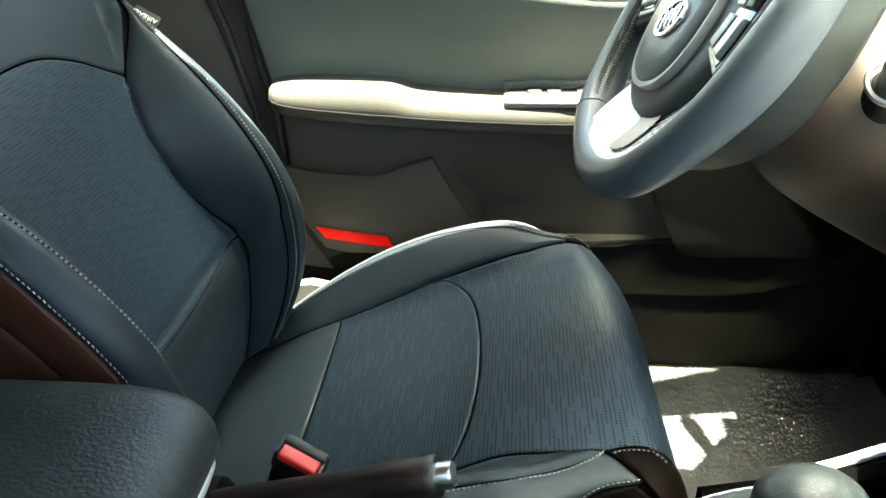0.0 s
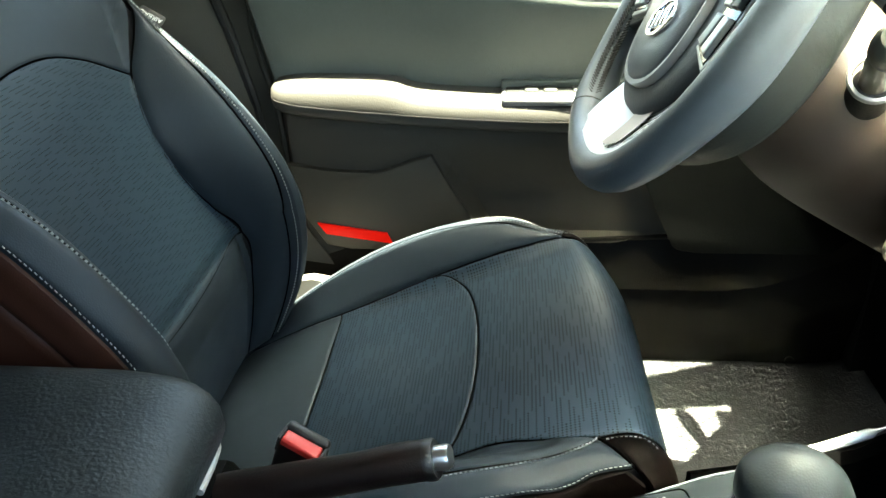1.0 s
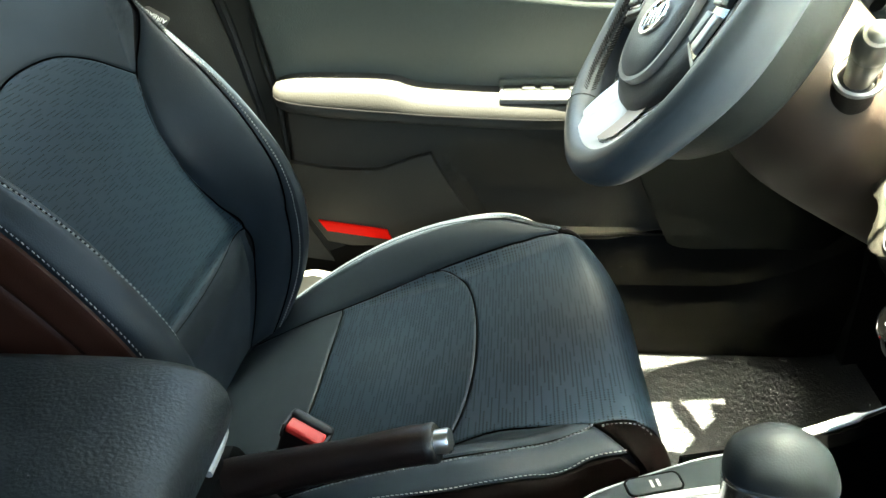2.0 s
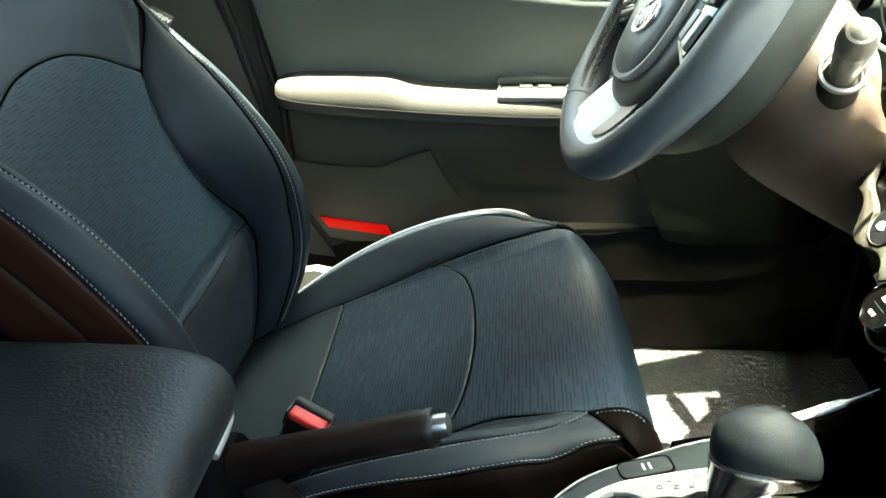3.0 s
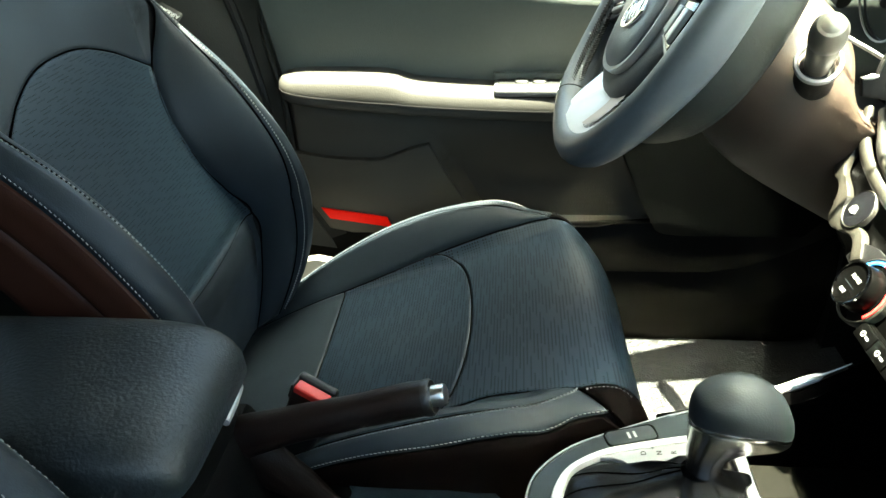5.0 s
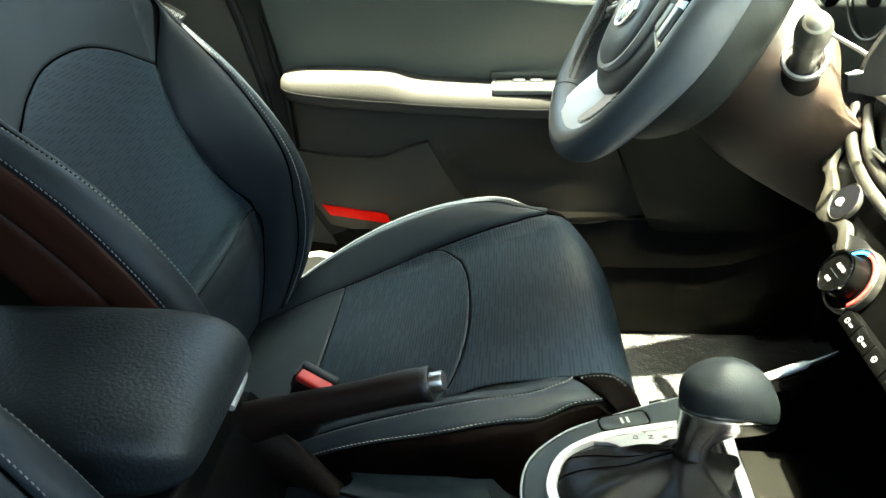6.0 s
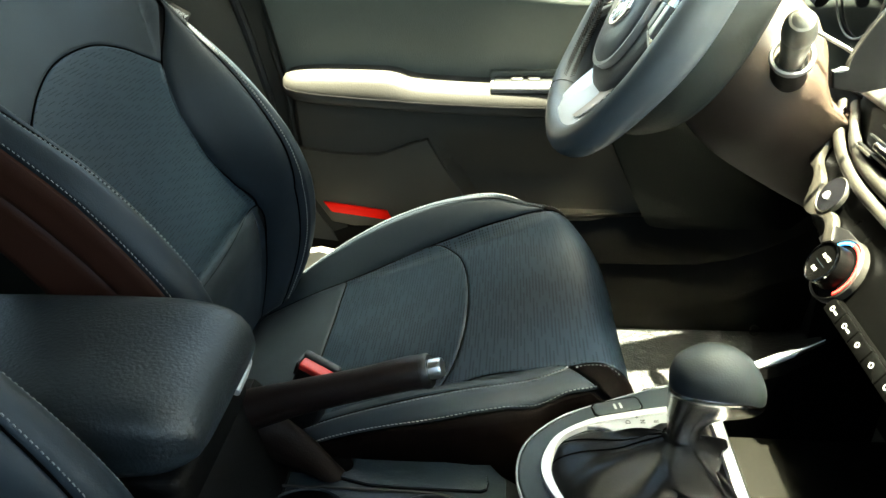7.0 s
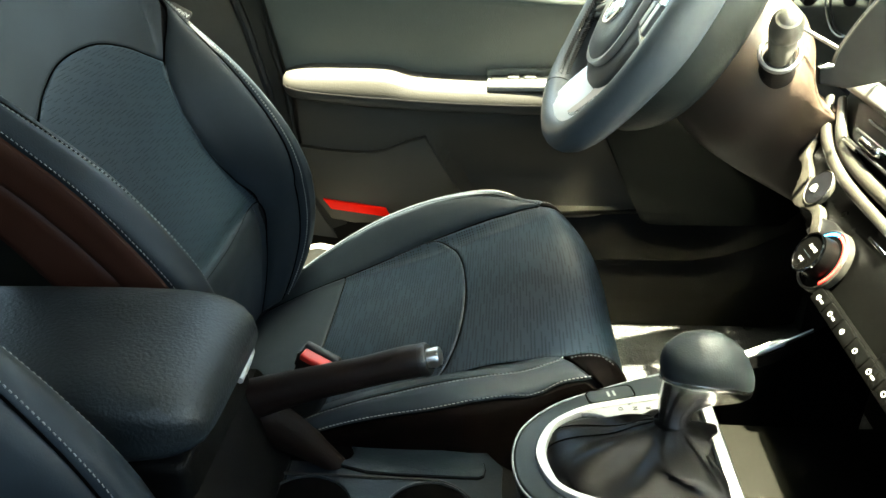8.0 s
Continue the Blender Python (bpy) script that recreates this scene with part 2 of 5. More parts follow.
def tube(points, radius, sides=12, closed=False, caps=True, flat=1.0, up=(0, 0, 1)):
    """A round bar along points; radius one number or one a point; flat squeezes it along up."""
    p = [Vector(q) for q in points]
    n = len(p)
    rad = [radius] * n if isinstance(radius, (int, float)) else list(radius)
    rings = []
    for k in range(n):
        a = p[(k - 1) % n] if (closed or k) else p[0]
        b = p[(k + 1) % n] if (closed or k < n - 1) else p[-1]
        t = (b - a).normalized()
        side = t.cross(Vector(up))
        side = side.normalized() if side.length > 1e-5 else Vector((1, 0, 0))
        top = side.cross(t).normalized()
        rk = float(rad[k])
        rings.append([p[k] + rk * (math.cos(w) * side + flat * math.sin(w) * top) for w in (2 * math.pi * j / sides for j in range(sides))])
    if closed:
        rings.append(rings[0])
        bm = grid_mesh(rings, wrap=True)
        bmesh.ops.remove_doubles(bm, verts=bm.verts, dist=1e-6)
        return bm
    return grid_mesh(rings, wrap=True, caps=caps)


def lathe(profile, place, sides=40, caps=True):
    """A turned form: profile of (radius, height) about the z axis of the pose place."""
    rings = [[place @ Vector((max(r, 1e-5) * math.cos(w), max(r, 1e-5) * math.sin(w), h)) for w in (2 * math.pi * j / sides for j in range(sides))] for r, h in profile]
    return grid_mesh(rings, wrap=True, caps=caps)


def slab(outline, thick, place, bevel=0.002, segments=2):
    """A plate with the given outline (x, y), from z = 0 up to thick in the frame of place, with rounded rims."""
    bm = bmesh.new()
    vs = [bm.verts.new((x, y, 0)) for x, y in outline]
    f = bm.faces.new(vs)
    got = bmesh.ops.extrude_face_region(bm, geom=[f])
    top = [v for v in got["geom"] if isinstance(v, bmesh.types.BMVert)]
    for v in top:
        v.co.z += thick
    if bevel:
        rim = [e for e in bm.edges if all(abs(v.co.z - thick) < 1e-6 for v in e.verts)]
        bmesh.ops.bevel(bm, geom=rim, offset=bevel, segments=segments, affect="EDGES", profile=0.5, clamp_overlap=True)
    bm.transform(place)
    return bm


def ring_slab(outer, inner, thick, place):
    """A flat frame between two outlines of equal count."""
    rows = [[place @ Vector((*p, 0)) for p in outer], [place @ Vector((*p, thick * 0.7)) for p in outer],
            [place @ Vector((*(np.array(p) * 0.9 + np.array(q) * 0.1), thick)) for p, q in zip(outer, inner)],
            [place @ Vector((*(np.array(p) * 0.1 + np.array(q) * 0.9), thick)) for p, q in zip(outer, inner)],
            [place @ Vector((*p, thick * 0.7)) for p in inner], [place @ Vector((*p, 0)) for p in inner]]
    return grid_mesh(rows, wrap=True)


def stitch_line(points, normals, length=0.0046, gap=0.0022, width=0.0007, lift=0.0006):
    """Short thread stitches along a seam."""
    p, nn = np.array(points, float), np.array(normals, float)
    run = np.concatenate([[0], np.cumsum(np.linalg.norm(np.diff(p, axis=0), axis=1))])
    bm = bmesh.new()
    at = 0.001
    while at + length < run[-1]:
        a = np.array([np.interp(at, run, p[:, k]) for k in range(3)])
        b = np.array([np.interp(at + length, run, p[:, k]) for k in range(3)])
        n = np.array([np.interp(at + length / 2, run, nn[:, k]) for k in range(3)])
        n /= np.linalg.norm(n)
        t = b - a
        side = np.cross(n, t)
        side *= width / max(np.linalg.norm(side), 1e-9)
        a, b = a + side * 0.5, b - side * 0.5
        low = [a - side - n * 0.001, a + side - n * 0.001, b + side - n * 0.001, b - side - n * 0.001]
        c = (a + b) / 2
        top = [c + (q - c) * 0.75 + n * (lift + 0.001) for q in low]
        v = [bm.verts.new(q) for q in low + top]
        for f in ((4, 5, 6, 7), (0, 1, 5, 4), (1, 2, 6, 5), (2, 3, 7, 6), (3, 0, 4, 7)):
            bm.faces.new([v[k] for k in f])
        at += length + gap
    return bm


def seam_sheet(surface, edge_a, edge_b, n=40, m=14, puff=0.0005, rim=0.0030, sink=0.0018):
    """An upholstery panel on a surface (u, s) -> (point, normal), between two seams; plump inside, drawn in at its rims."""
    pick = [0.5 - 0.5 * math.cos(math.pi * k / (n - 1)) for k in range(n)]
    fine_a, fine_b = spline(edge_a, 400), spline(edge_b, 400)
    a, b = (np.stack([np.interp(pick, np.linspace(0, 1, 400), e[:, k]) for k in (0, 1)], 1) for e in (fine_a, fine_b))
    rows, uvs = [], []
    along = np.concatenate([[0], np.cumsum(np.linalg.norm(np.diff((a + b) / 2, axis=0), axis=1))])
    for i in range(n):
        row, uvr = [], []
        wide = max(np.linalg.norm(b[i] - a[i]), 1e-6)
        for j in range(m):
            w = 0.5 - 0.5 * math.cos(math.pi * j / (m - 1))
            u, s = a[i] + (b[i] - a[i]) * w
            edge = min(w * wide, (1 - w) * wide, along[i], along[-1] - along[i])
            k = min(1, edge / rim)
            k = 1 - (1 - k) ** 2.4
            p, nrm = surface(u, s)
            row.append(p + nrm * (puff * k - sink * (1 - k)))
            uvr.append((u, s))
        rows.append(row)
        uvs.append(uvr)
    return grid_mesh(rows, uv=uvs)


def on_surface(surface, curve, n=160, lift=0.0):
    pts, nrm = [], []
    for u, s in spline(curve, n):
        p, q = surface(u, s)
        pts.append(p + q * lift)
        nrm.append(q)
    return pts, nrm


def outline_arc(cx, cy, rx, ry, a0, a1, n):
    return [(cx + rx * math.cos(radians(a0 + (a1 - a0) * k / (n - 1))), cy + ry * math.sin(radians(a0 + (a1 - a0) * k / (n - 1)))) for k in range(n)]


def rounded_rect(w, h, r, n=6, cx=0.0, cy=0.0):
    out = []
    for sx, sy, a in ((1, 1, 0), (-1, 1, 90), (-1, -1, 180), (1, -1, 270)):
        out += outline_arc(cx + sx * (w / 2 - r), cy + sy * (h / 2 - r), r, r, a, a + 90, n)
    return out


def frame_of(origin, xdir, ydir):
    """A pose with the given origin, x and y directions."""
    x = Vector(xdir).normalized()
    z = x.cross(Vector(ydir)).normalized()
    y = z.cross(x)
    m = Matrix((x, y, z)).transposed().to_4x4()
    m.translation = Vector(origin)
    return m


# ---- the car's shell ----
def quad_strip(pts_a, pts_b, thick):
    """A thick sheet between two lines of points; thick is an offset vector."""
    t = Vector(thick)
    a, b = [Vector(p) for p in pts_a], [Vector(p) for p in pts_b]
    sections = [[p, q, q + t, p + t] for p, q in zip(a, b)]
    return loft(sections)


setting("floor", box((-1.5, -0.76, -0.06), (1.1, 0.76, 0.0), 0), CARPET, "dark carpeted floor of a car interior", "floor")
setting("ground", box((-60, -60, -0.42), (60, 60, -0.36), 0), ASPHALT, "pale asphalt ground outside the car", "ground")
# Front edge of the unseen roof, set to bound the sun patches.
HEADER = 0.358
roof = quad_strip([(x, -0.60, 1.085 + 0.03 * math.cos(x * 1.3)) for x in np.linspace(-1.5, HEADER, 10)],
                  [(x, 0.530, 1.085 + 0.03 * math.cos(x * 1.3)) for x in np.linspace(-1.5, HEADER, 10)], (0, 0, 0.05))
setting("ceiling", roof, HEADLINER, "unseen headliner under the car roof, dark to cut bounced light", "ceiling")
# Unseen rails, their widths set along x to shape the sun patches.
for name, sgn in (("sun_mask_rail_driver", 1), ("sun_mask_rail_passenger", -1)):
    rail = loft([[(x, sgn * yi, z), (x, sgn * yo, z - 0.02), (x, sgn * yo, z + 0.05), (x, sgn * yi, z + 0.07)] for x, yi, yo, z in
                 ((-1.5, 0.51, 0.77, 1.06), (-0.365, 0.515, 0.77, 1.075), (-0.335, 0.515, 0.536, 1.075), (-0.22, 0.515, 0.539, 1.075), (-0.16, 0.515, 0.553, 1.075), (0.17, 0.523, 0.568, 1.07), (0.30, 0.538, 0.602, 1.055), (0.38, 0.550, 0.632, 1.025), (0.50, 0.570, 0.678, 0.96), (0.66, 0.625, 0.73, 0.86), (0.98, 0.69, 0.76, 0.64))])
    setting(name, rail, HEADLINER, "unseen curved roof rail shaped to cut the sun patches", "pillar")
# Unseen walls added to hold back fill light from the rear and passenger side.
setting("blocking_wall_rear", box((-1.54, -0.80, -0.05), (-1.5, 0.80, 1.12), 0), PLASTIC, "unseen dark wall added to keep rear light out", "wall")
setting("wall_passenger", box((-1.5, -0.80, -0.05), (1.0, -0.76, 0.66), 0), PLASTIC, "dark passenger side of the cabin below the window", "wall")
setting("blocking_wall_passenger", box((-1.5, -0.80, 0.66), (-0.05, -0.76, 1.10), 0), PLASTIC, "unseen dark wall added to keep passenger side light out", "wall")
setting("wall_front", box((0.98, -0.76, -0.05), (1.02, 0.76, 0.66), 0), PLASTIC, "dark bulkhead ahead of the footwell", "wall")
ws = quad_strip([(0.97, y, 0.67) for y in (-0.68, 0, 0.68)], [(HEADER, y, 1.10) for y in (-0.56, 0, 0.56)], (0.002, 0, 0.004))
glass = setting("window_1", ws, GLASS, "clear raked windscreen", "window", smooth=False)
glass.visible_shadow = False

# centre pillar and sill on the driver's side
pil = loft([[(xf, 0.705 - lean, z), (-0.56, 0.715 - lean, z), (-0.56, 0.80 - lean, z), (xf, 0.80 - lean, z)]
            for z, xf, lean in ((0.10, -0.20, 0.0), (0.19, -0.245, 0.0), (0.26, -0.285, 0.0), (0.34, -0.322, 0), (0.45, -0.330, 0), (0.60, -0.360, 0.0), (0.85, -0.40, 0.05), (1.08, -0.44, 0.12))])
setting("wall_pillar", pil, PILLAR, "grey-brown plastic trim of the centre pillar", "pillar")
seal = loft([[(xf - 0.015, 0.708 - lean, z), (xd + 0.012, 0.712 - lean, z), (xd + 0.03, 0.752 - lean, z), (xf - 0.015, 0.752 - lean, z)]
             for z, xf, xd, lean in ((0.18, -0.245, -0.22, 0.0), (0.26, -0.285, -0.262, 0.0), (0.34, -0.322, -0.297, 0.0), (0.45, -0.330, -0.303, 0.0), (0.60, -0.360, -0.336, 0.0), (0.72, -0.378, -0.350, 0.024), (0.85, -0.40, -0.365, 0.05), (1.08, -0.44, -0.40, 0.12))])
setting("trim_seal", seal, SEAL_GREY, "black rubber seal between pillar and door", "seal")
sill = loft([[(x, 0.700, 0.0), (x, 0.697, 0.056), (x, 0.701, 0.066), (x, 0.706, 0.104), (x, 0.714, 0.125), (x, 0.718, 0.136), (x, 0.698, 0.148), (x, 0.699, 0.156), (x, 0.712, 0.205), (x, 0.728, 0.232), (x, 0.80, 0.235), (x, 0.80, -0.06), (x, 0.66, -0.06)] for x in (-0.6, -0.2, 0.1, 0.2, 0.25, 0.30, 0.35, 0.40, 0.45, 0.50, 0.55, 0.60, 0.66)])
for v in sill.verts:
    if v.co.z > 0.03 and v.co.y < 0.79:
        v.co.z += 0.14 * smooth01((v.co.x - 0.34) / 0.36) ** 1.5
        v.co.y -= 0.03 * smooth01((v.co.x - 0.34) / 0.36)
setting("trim_sill", sill, SILL_SHADED, "plastic sill trim beside the footwell, darkened with painted shade", "sill trim")
setting("trim_rear_side", box((-1.5, 0.70, 0.0), (-0.56, 0.76, 0.66), 0.005), PLASTIC_DOOR, "dark rear side trim of the cabin", "trim")
# RUBBER black here stands in for the footwell shade on the kick panel.
kick = loft([[(x, y0, 0.0), (x, 0.80, 0.0), (x, 0.80, 0.60), (x, y0 + 0.02, 0.60)] for x, y0 in ((0.60, 0.66), (0.75, 0.62), (0.98, 0.60))])
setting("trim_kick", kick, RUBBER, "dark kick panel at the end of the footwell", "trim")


# ---- seats ----
SY = 0.345
BACK_O = np.array([-0.30, SY, 0.22])
BA = radians(21)
BACK_U = np.array([-math.sin(BA), 0, math.cos(BA)])
BACK_N = np.array([math.cos(BA), 0, math.sin(BA)])
SIDE = np.array([0.0, 1.0, 0.0])


def with_normal(raw, sign):
    def surface(u, s):
        e = 0.0015
        p = raw(u, s)
        n = np.cross(raw(u + e, s) - raw(u - e, s), raw(u, s + e) - raw(u, s - e))
        return p, sign * n / max(np.linalg.norm(n), 1e-12)
    return surface


BOL_S = [-0.12, 0.0, 0.1, 0.2, 0.3, 0.4, 0.46, 0.55, 0.7]
BOL_U = [0.195, 0.190, 0.192, 0.197, 0.200, 0.203, 0.208, 0.215, 0.20]
BOL_D = [0.022, 0.082, 0.100, 0.108, 0.088, 0.045, 0.024, 0.012, 0.0]
LUMBAR = spline([(-0.14, -0.11), (-0.06, -0.052), (0.0, -0.014), (0.06, 0.016), (0.112, 0.0305), (0.16, 0.0295), (0.25, 0.0225), (0.40, 0.020), (0.75, 0.020)], 300)
ROLL = spline([(-0.14, 0.0), (0.03, 0.0), (0.065, 0.002), (0.092, 0.0036), (0.104, 0.0034), (0.112, 0.0006), (0.119, -0.0030), (0.14, -0.0022), (0.18, 0.0), (0.75, 0.0)], 300)
DEPTH = spline(list(zip(BOL_S, BOL_D)), 160)
WIDTH = spline(list(zip(BOL_S, BOL_U)), 160)


def wrap_side(e, r):
    """Beyond a bolster's ridge: how far out and how far down the cover runs."""
    if e <= 0:
        return e, 0.0
    w = min(e / r, math.pi / 2)
    return r * math.sin(w), r * (1 - math.cos(w)) + max(0.0, e - r * math.pi / 2)


def back_raw(u, s):
    a, sg = abs(u), 1.0 if u >= 0 else -1.0
    ru, rd = np.interp(s, WIDTH[:, 0], WIDTH[:, 1]), np.interp(s, DEPTH[:, 0], DEPTH[:, 1])
    base = np.interp(s, LUMBAR[:, 0], LUMBAR[:, 1]) - 0.25 * max(0.0, s - 0.50) ** 2
    inner = min(ru - 0.008, np.interp(s, [-0.06, 0.05, 0.118, 0.175, 0.235, 0.285, 0.33, 0.357, 0.42, 0.5], [0.155, 0.160, 0.162, 0.143, 0.131, 0.131, 0.145, 0.160, 0.190, 0.20]) * 0.98)
    if a <= ru:
        base += np.interp(s, ROLL[:, 0], ROLL[:, 1]) * (1 - smooth01((a - inner + 0.02) / 0.02))
        k = min(1.0, max(0.0, (a - inner) / max(ru - inner, 1e-3)))
        k = 0.45 * smooth01(k) + 0.55 * math.sin(k * math.pi / 2)
        lat, d = a, base - 0.006 * (1 - (a / 0.2) ** 2) + (rd - 0.014) * k
    else:
        out, drop = wrap_side(a - ru, 0.030)
        lat, d = ru + out, base + rd - 0.014 - drop
    return BACK_O + SIDE * (sg * lat) + BACK_U * s + BACK_N * d


CUSH_LINE = spline([(-0.37, 0.112), (-0.30, 0.152), (-0.24, 0.182), (-0.186, 0.203), (-0.047, 0.252), (0.05, 0.293), (0.125, 0.321), (0.166, 0.327), (0.192, 0.312), (0.2055, 0.272), (0.2075, 0.20), (0.201, 0.11)], 200)
CUSH_RUN = np.concatenate([[0], np.cumsum(np.linalg.norm(np.diff(CUSH_LINE, axis=0), axis=1))])


def run_at(x):
    """Run along the cushion's middle line at x, on its upper side."""
    k = int(np.argmax(CUSH_LINE[:, 0] > 0.165))
    return float(np.interp(x, CUSH_LINE[:k, 0], CUSH_RUN[:k]))


RISE = spline([(run_at(x), h) for x, h in ((-0.36, 0.0), (-0.26, 0.020), (-0.16, 0.046), (-0.09, 0.0575), (-0.02, 0.0575), (0.05, 0.042), (0.10, 0.016), (0.15, 0.0))], 160)
RIDGE = spline([(run_at(-0.36), 0.215), (run_at(-0.1), 0.232), (run_at(0.06), 0.228), (run_at(0.13), 0.202), (CUSH_RUN[-1], 0.194)], 160)


def cush_raw(u, s):
    a, sg = abs(u), 1.0 if u >= 0 else -1.0
    x, z = np.interp(s, CUSH_RUN, CUSH_LINE[:, 0]), np.interp(s, CUSH_RUN, CUSH_LINE[:, 1])
    x1, z1 = np.interp(s + 0.004, CUSH_RUN, CUSH_LINE[:, 0]), np.interp(s + 0.004, CUSH_RUN, CUSH_LINE[:, 1])
    x0, z0 = np.interp(s - 0.004, CUSH_RUN, CUSH_LINE[:, 0]), np.interp(s - 0.004, CUSH_RUN, CUSH_LINE[:, 1])
    x -= 0.041 * (min(max(u, 0.0), 0.24) / 0.2) ** 2.2 * smooth01((x - 0.10) / 0.09)
    t = np.array([x1 - x0, 0, z1 - z0])
    t /= max(np.linalg.norm(t), 1e-9)
    n = np.array([-t[2], 0, t[0]])
    rise, ridge = np.interp(s, RISE[:, 0], RISE[:, 1]), np.interp(s, RIDGE[:, 0], RIDGE[:, 1])
    if a <= ridge:
        k = smooth01((a - 0.165) / (ridge - 0.165))
        lat, d = a, rise * k - 0.006 * math.cos(min(1, a / 0.19) * math.pi / 2) * 0.6
    else:
        out, drop = wrap_side(a - ridge, float(np.interp(s, [run_at(0.06), run_at(0.15)], [0.034, 0.024])))
        lat, d = ridge + out, rise - drop
    return np.array([x, SY + sg * lat, z]) + n * d


back_surface, cush_surface = with_normal(back_raw, 1), with_normal(cush_raw, -1)


def make_seat():
    seat = thing("bucket_seat", (-0.05, SY, 0.0), "black leather car seat with perforated inserts and pale stitching", "seat", "front seats of the car")
    P = run_at
    end = float(CUSH_RUN[-1])
    # cushion
    uu = np.linspace(-0.36, 0.36, 60)
    ss = np.linspace(0.0, end, 70)
    core = [[(lambda q: q[0] - q[1] * 0.006)(cush_surface(u, s)) for u in uu] for s in ss]
    cushion = part("cushion", grid_mesh(core), FOAM, seat)
    w0, w1, w2 = 0.172, 0.187, 0.194
    rear_a = [(-w0, P(-0.36)), (-w0, P(-0.27)), (-0.176, P(-0.186))]
    part("rear_panel", seam_sheet(cush_surface, rear_a, [(-u, s) for u, s in rear_a], 24, 30), LEATHER, cushion)
    apex = P(-0.050) + 0.0695
    arc = []
    for k in np.linspace(-57.7, 90, 25):
        foot = P(-0.067) - 0.010 * math.sin(radians(-k))
        arc.append((0.187 * math.sin(radians(k)), foot + (apex - foot) * max(0.0, math.cos(radians(k))) ** 0.58))
    part("perforated_insert", seam_sheet(cush_surface, [(-0.176, P(-0.186)), (0.176, P(-0.186))], arc, 44, 30), PERF_SEAT, cushion)
    far_edge = [(0.187, P(-0.080)), (0.190, P(0.04)), (0.193, P(0.13)), (0.190, P(0.164)), (0.188, P(0.164) + 0.05), (0.185, end)]
    near_edge = [tuple(q) for q in spline([(0.158, arc[0][1]), (0.155, P(0.04)), (0.167, P(0.086)), (0.180, P(0.131)), (0.176, P(0.150)), (0.1745, P(0.164) + 0.009), (0.177, P(0.164) + 0.021), (0.185, end)], 40)]
    # front panel: from the arc forward and down over the front edge
    n_cols = 44
    arc_fine = spline(arc, 400)
    arc_pts = np.stack([np.interp([0.5 - 0.5 * math.cos(math.pi * k / (n_cols - 1)) for k in range(n_cols)], np.linspace(0, 1, 400), arc_fine[:, q]) for q in (0, 1)], 1)
    rows, uvs = [], []
    for i in range(50):
        f = 0.5 - 0.5 * math.cos(math.pi * i / 49)
        row, uvr = [], []
        for j in range(n_cols):
            base_u = -math.cos(math.pi * j / (n_cols - 1))
            s = arc_pts[j][1] + (end - arc_pts[j][1]) * f
            border = near_edge if base_u < 0 else far_edge
            half = np.interp(s, [q[1] for q in border], [q[0] for q in border])
            au = base_u * half
            if f < 0.25:
                g = smooth01(f / 0.25)
                au = arc_pts[j][0] * (1 - g) + base_u * half * g
            k = min(1, (half - abs(au)) / 0.003, f * (end - arc_pts[j][1]) / 0.003)
            k = 1 - (1 - max(0, k)) ** 2.4
            p, nrm = cush_surface(au, s)
            row.append(p + nrm * (0.0005 * k - 0.0018 * (1 - k)))
            uvr.append((au, s))
        rows.append(row)
        uvs.append(uvr)
    part("front_panel", grid_mesh(rows, uv=uvs), PERF_SEAT, cushion)

    def seam_line(surface, curve, owner, thick=0.0011):
        pts, nn = on_surface(surface, curve, 120, lift=-0.0004)
        part("seam", tube(pts, thick, 6), SEAM, owner)

    seam_line(cush_surface, arc, cushion)
    seam_line(cush_surface, [(-0.176, P(-0.186)), (0.0, P(-0.186)), (0.176, P(-0.186))], cushion)
    for sg in (-1, 1):
        if sg > 0:
            inner = [(w0, P(-0.34)), (w0, P(-0.27)), (0.176, P(-0.186)), (w1, P(-0.05)), (0.190, P(0.04)), (0.1935, P(0.126))]
            ridge = [(0.211, P(-0.34)), (0.221, P(-0.27)), (0.229, P(-0.186)), (0.235, P(-0.05)), (0.226, P(0.05)), (0.211, P(0.10)), (0.1965, P(0.133))]
            low2 = [(0.236, P(-0.34)), (0.246, P(-0.27)), (0.254, P(-0.186)), (0.2590, P(-0.05)), (0.247, P(0.06)), (0.231, P(0.10)), (0.219, P(0.13)), (0.215, P(0.155))]
            tip = [(0.1965, P(0.133)), (0.195, P(0.150)), (0.193, P(0.164) + 0.03), (0.190, end)]
            diag = [(0.1965, P(0.133)), (0.207, P(0.145)), (0.216, P(0.155))]
        else:
            inner = [(w0, P(-0.34)), (w0, P(-0.27)), (0.176, P(-0.186)), (0.166, P(-0.08)), (0.158, P(-0.01)), (0.155, P(0.04)), (0.167, P(0.086)), (0.180, P(0.131))]
            ridge = [(0.211, P(-0.34)), (0.221, P(-0.27)), (0.229, P(-0.186)), (0.235, P(-0.05)), (0.234, P(0.003)), (0.228, P(0.052)), (0.217, P(0.0785)), (0.203, P(0.105)), (0.188, P(0.125)), (0.181, P(0.132))]
            low2 = [(0.240, P(-0.34)), (0.249, P(-0.27)), (0.254, P(-0.186)), (0.258, P(-0.101)), (0.264, P(0.0)), (0.259, P(0.05)), (0.2505, P(0.077)), (0.2365, P(0.106)), (0.225, P(0.125)), (0.219, P(0.143)), (0.215, P(0.161))]
            tip = [(0.181, P(0.133)), (0.177, P(0.150)), (0.1755, P(0.164) + 0.009), (0.178, P(0.164) + 0.021), (0.186, end)]
            diag = [(0.181, P(0.133)), (0.197, P(0.148)), (0.215, P(0.161))]
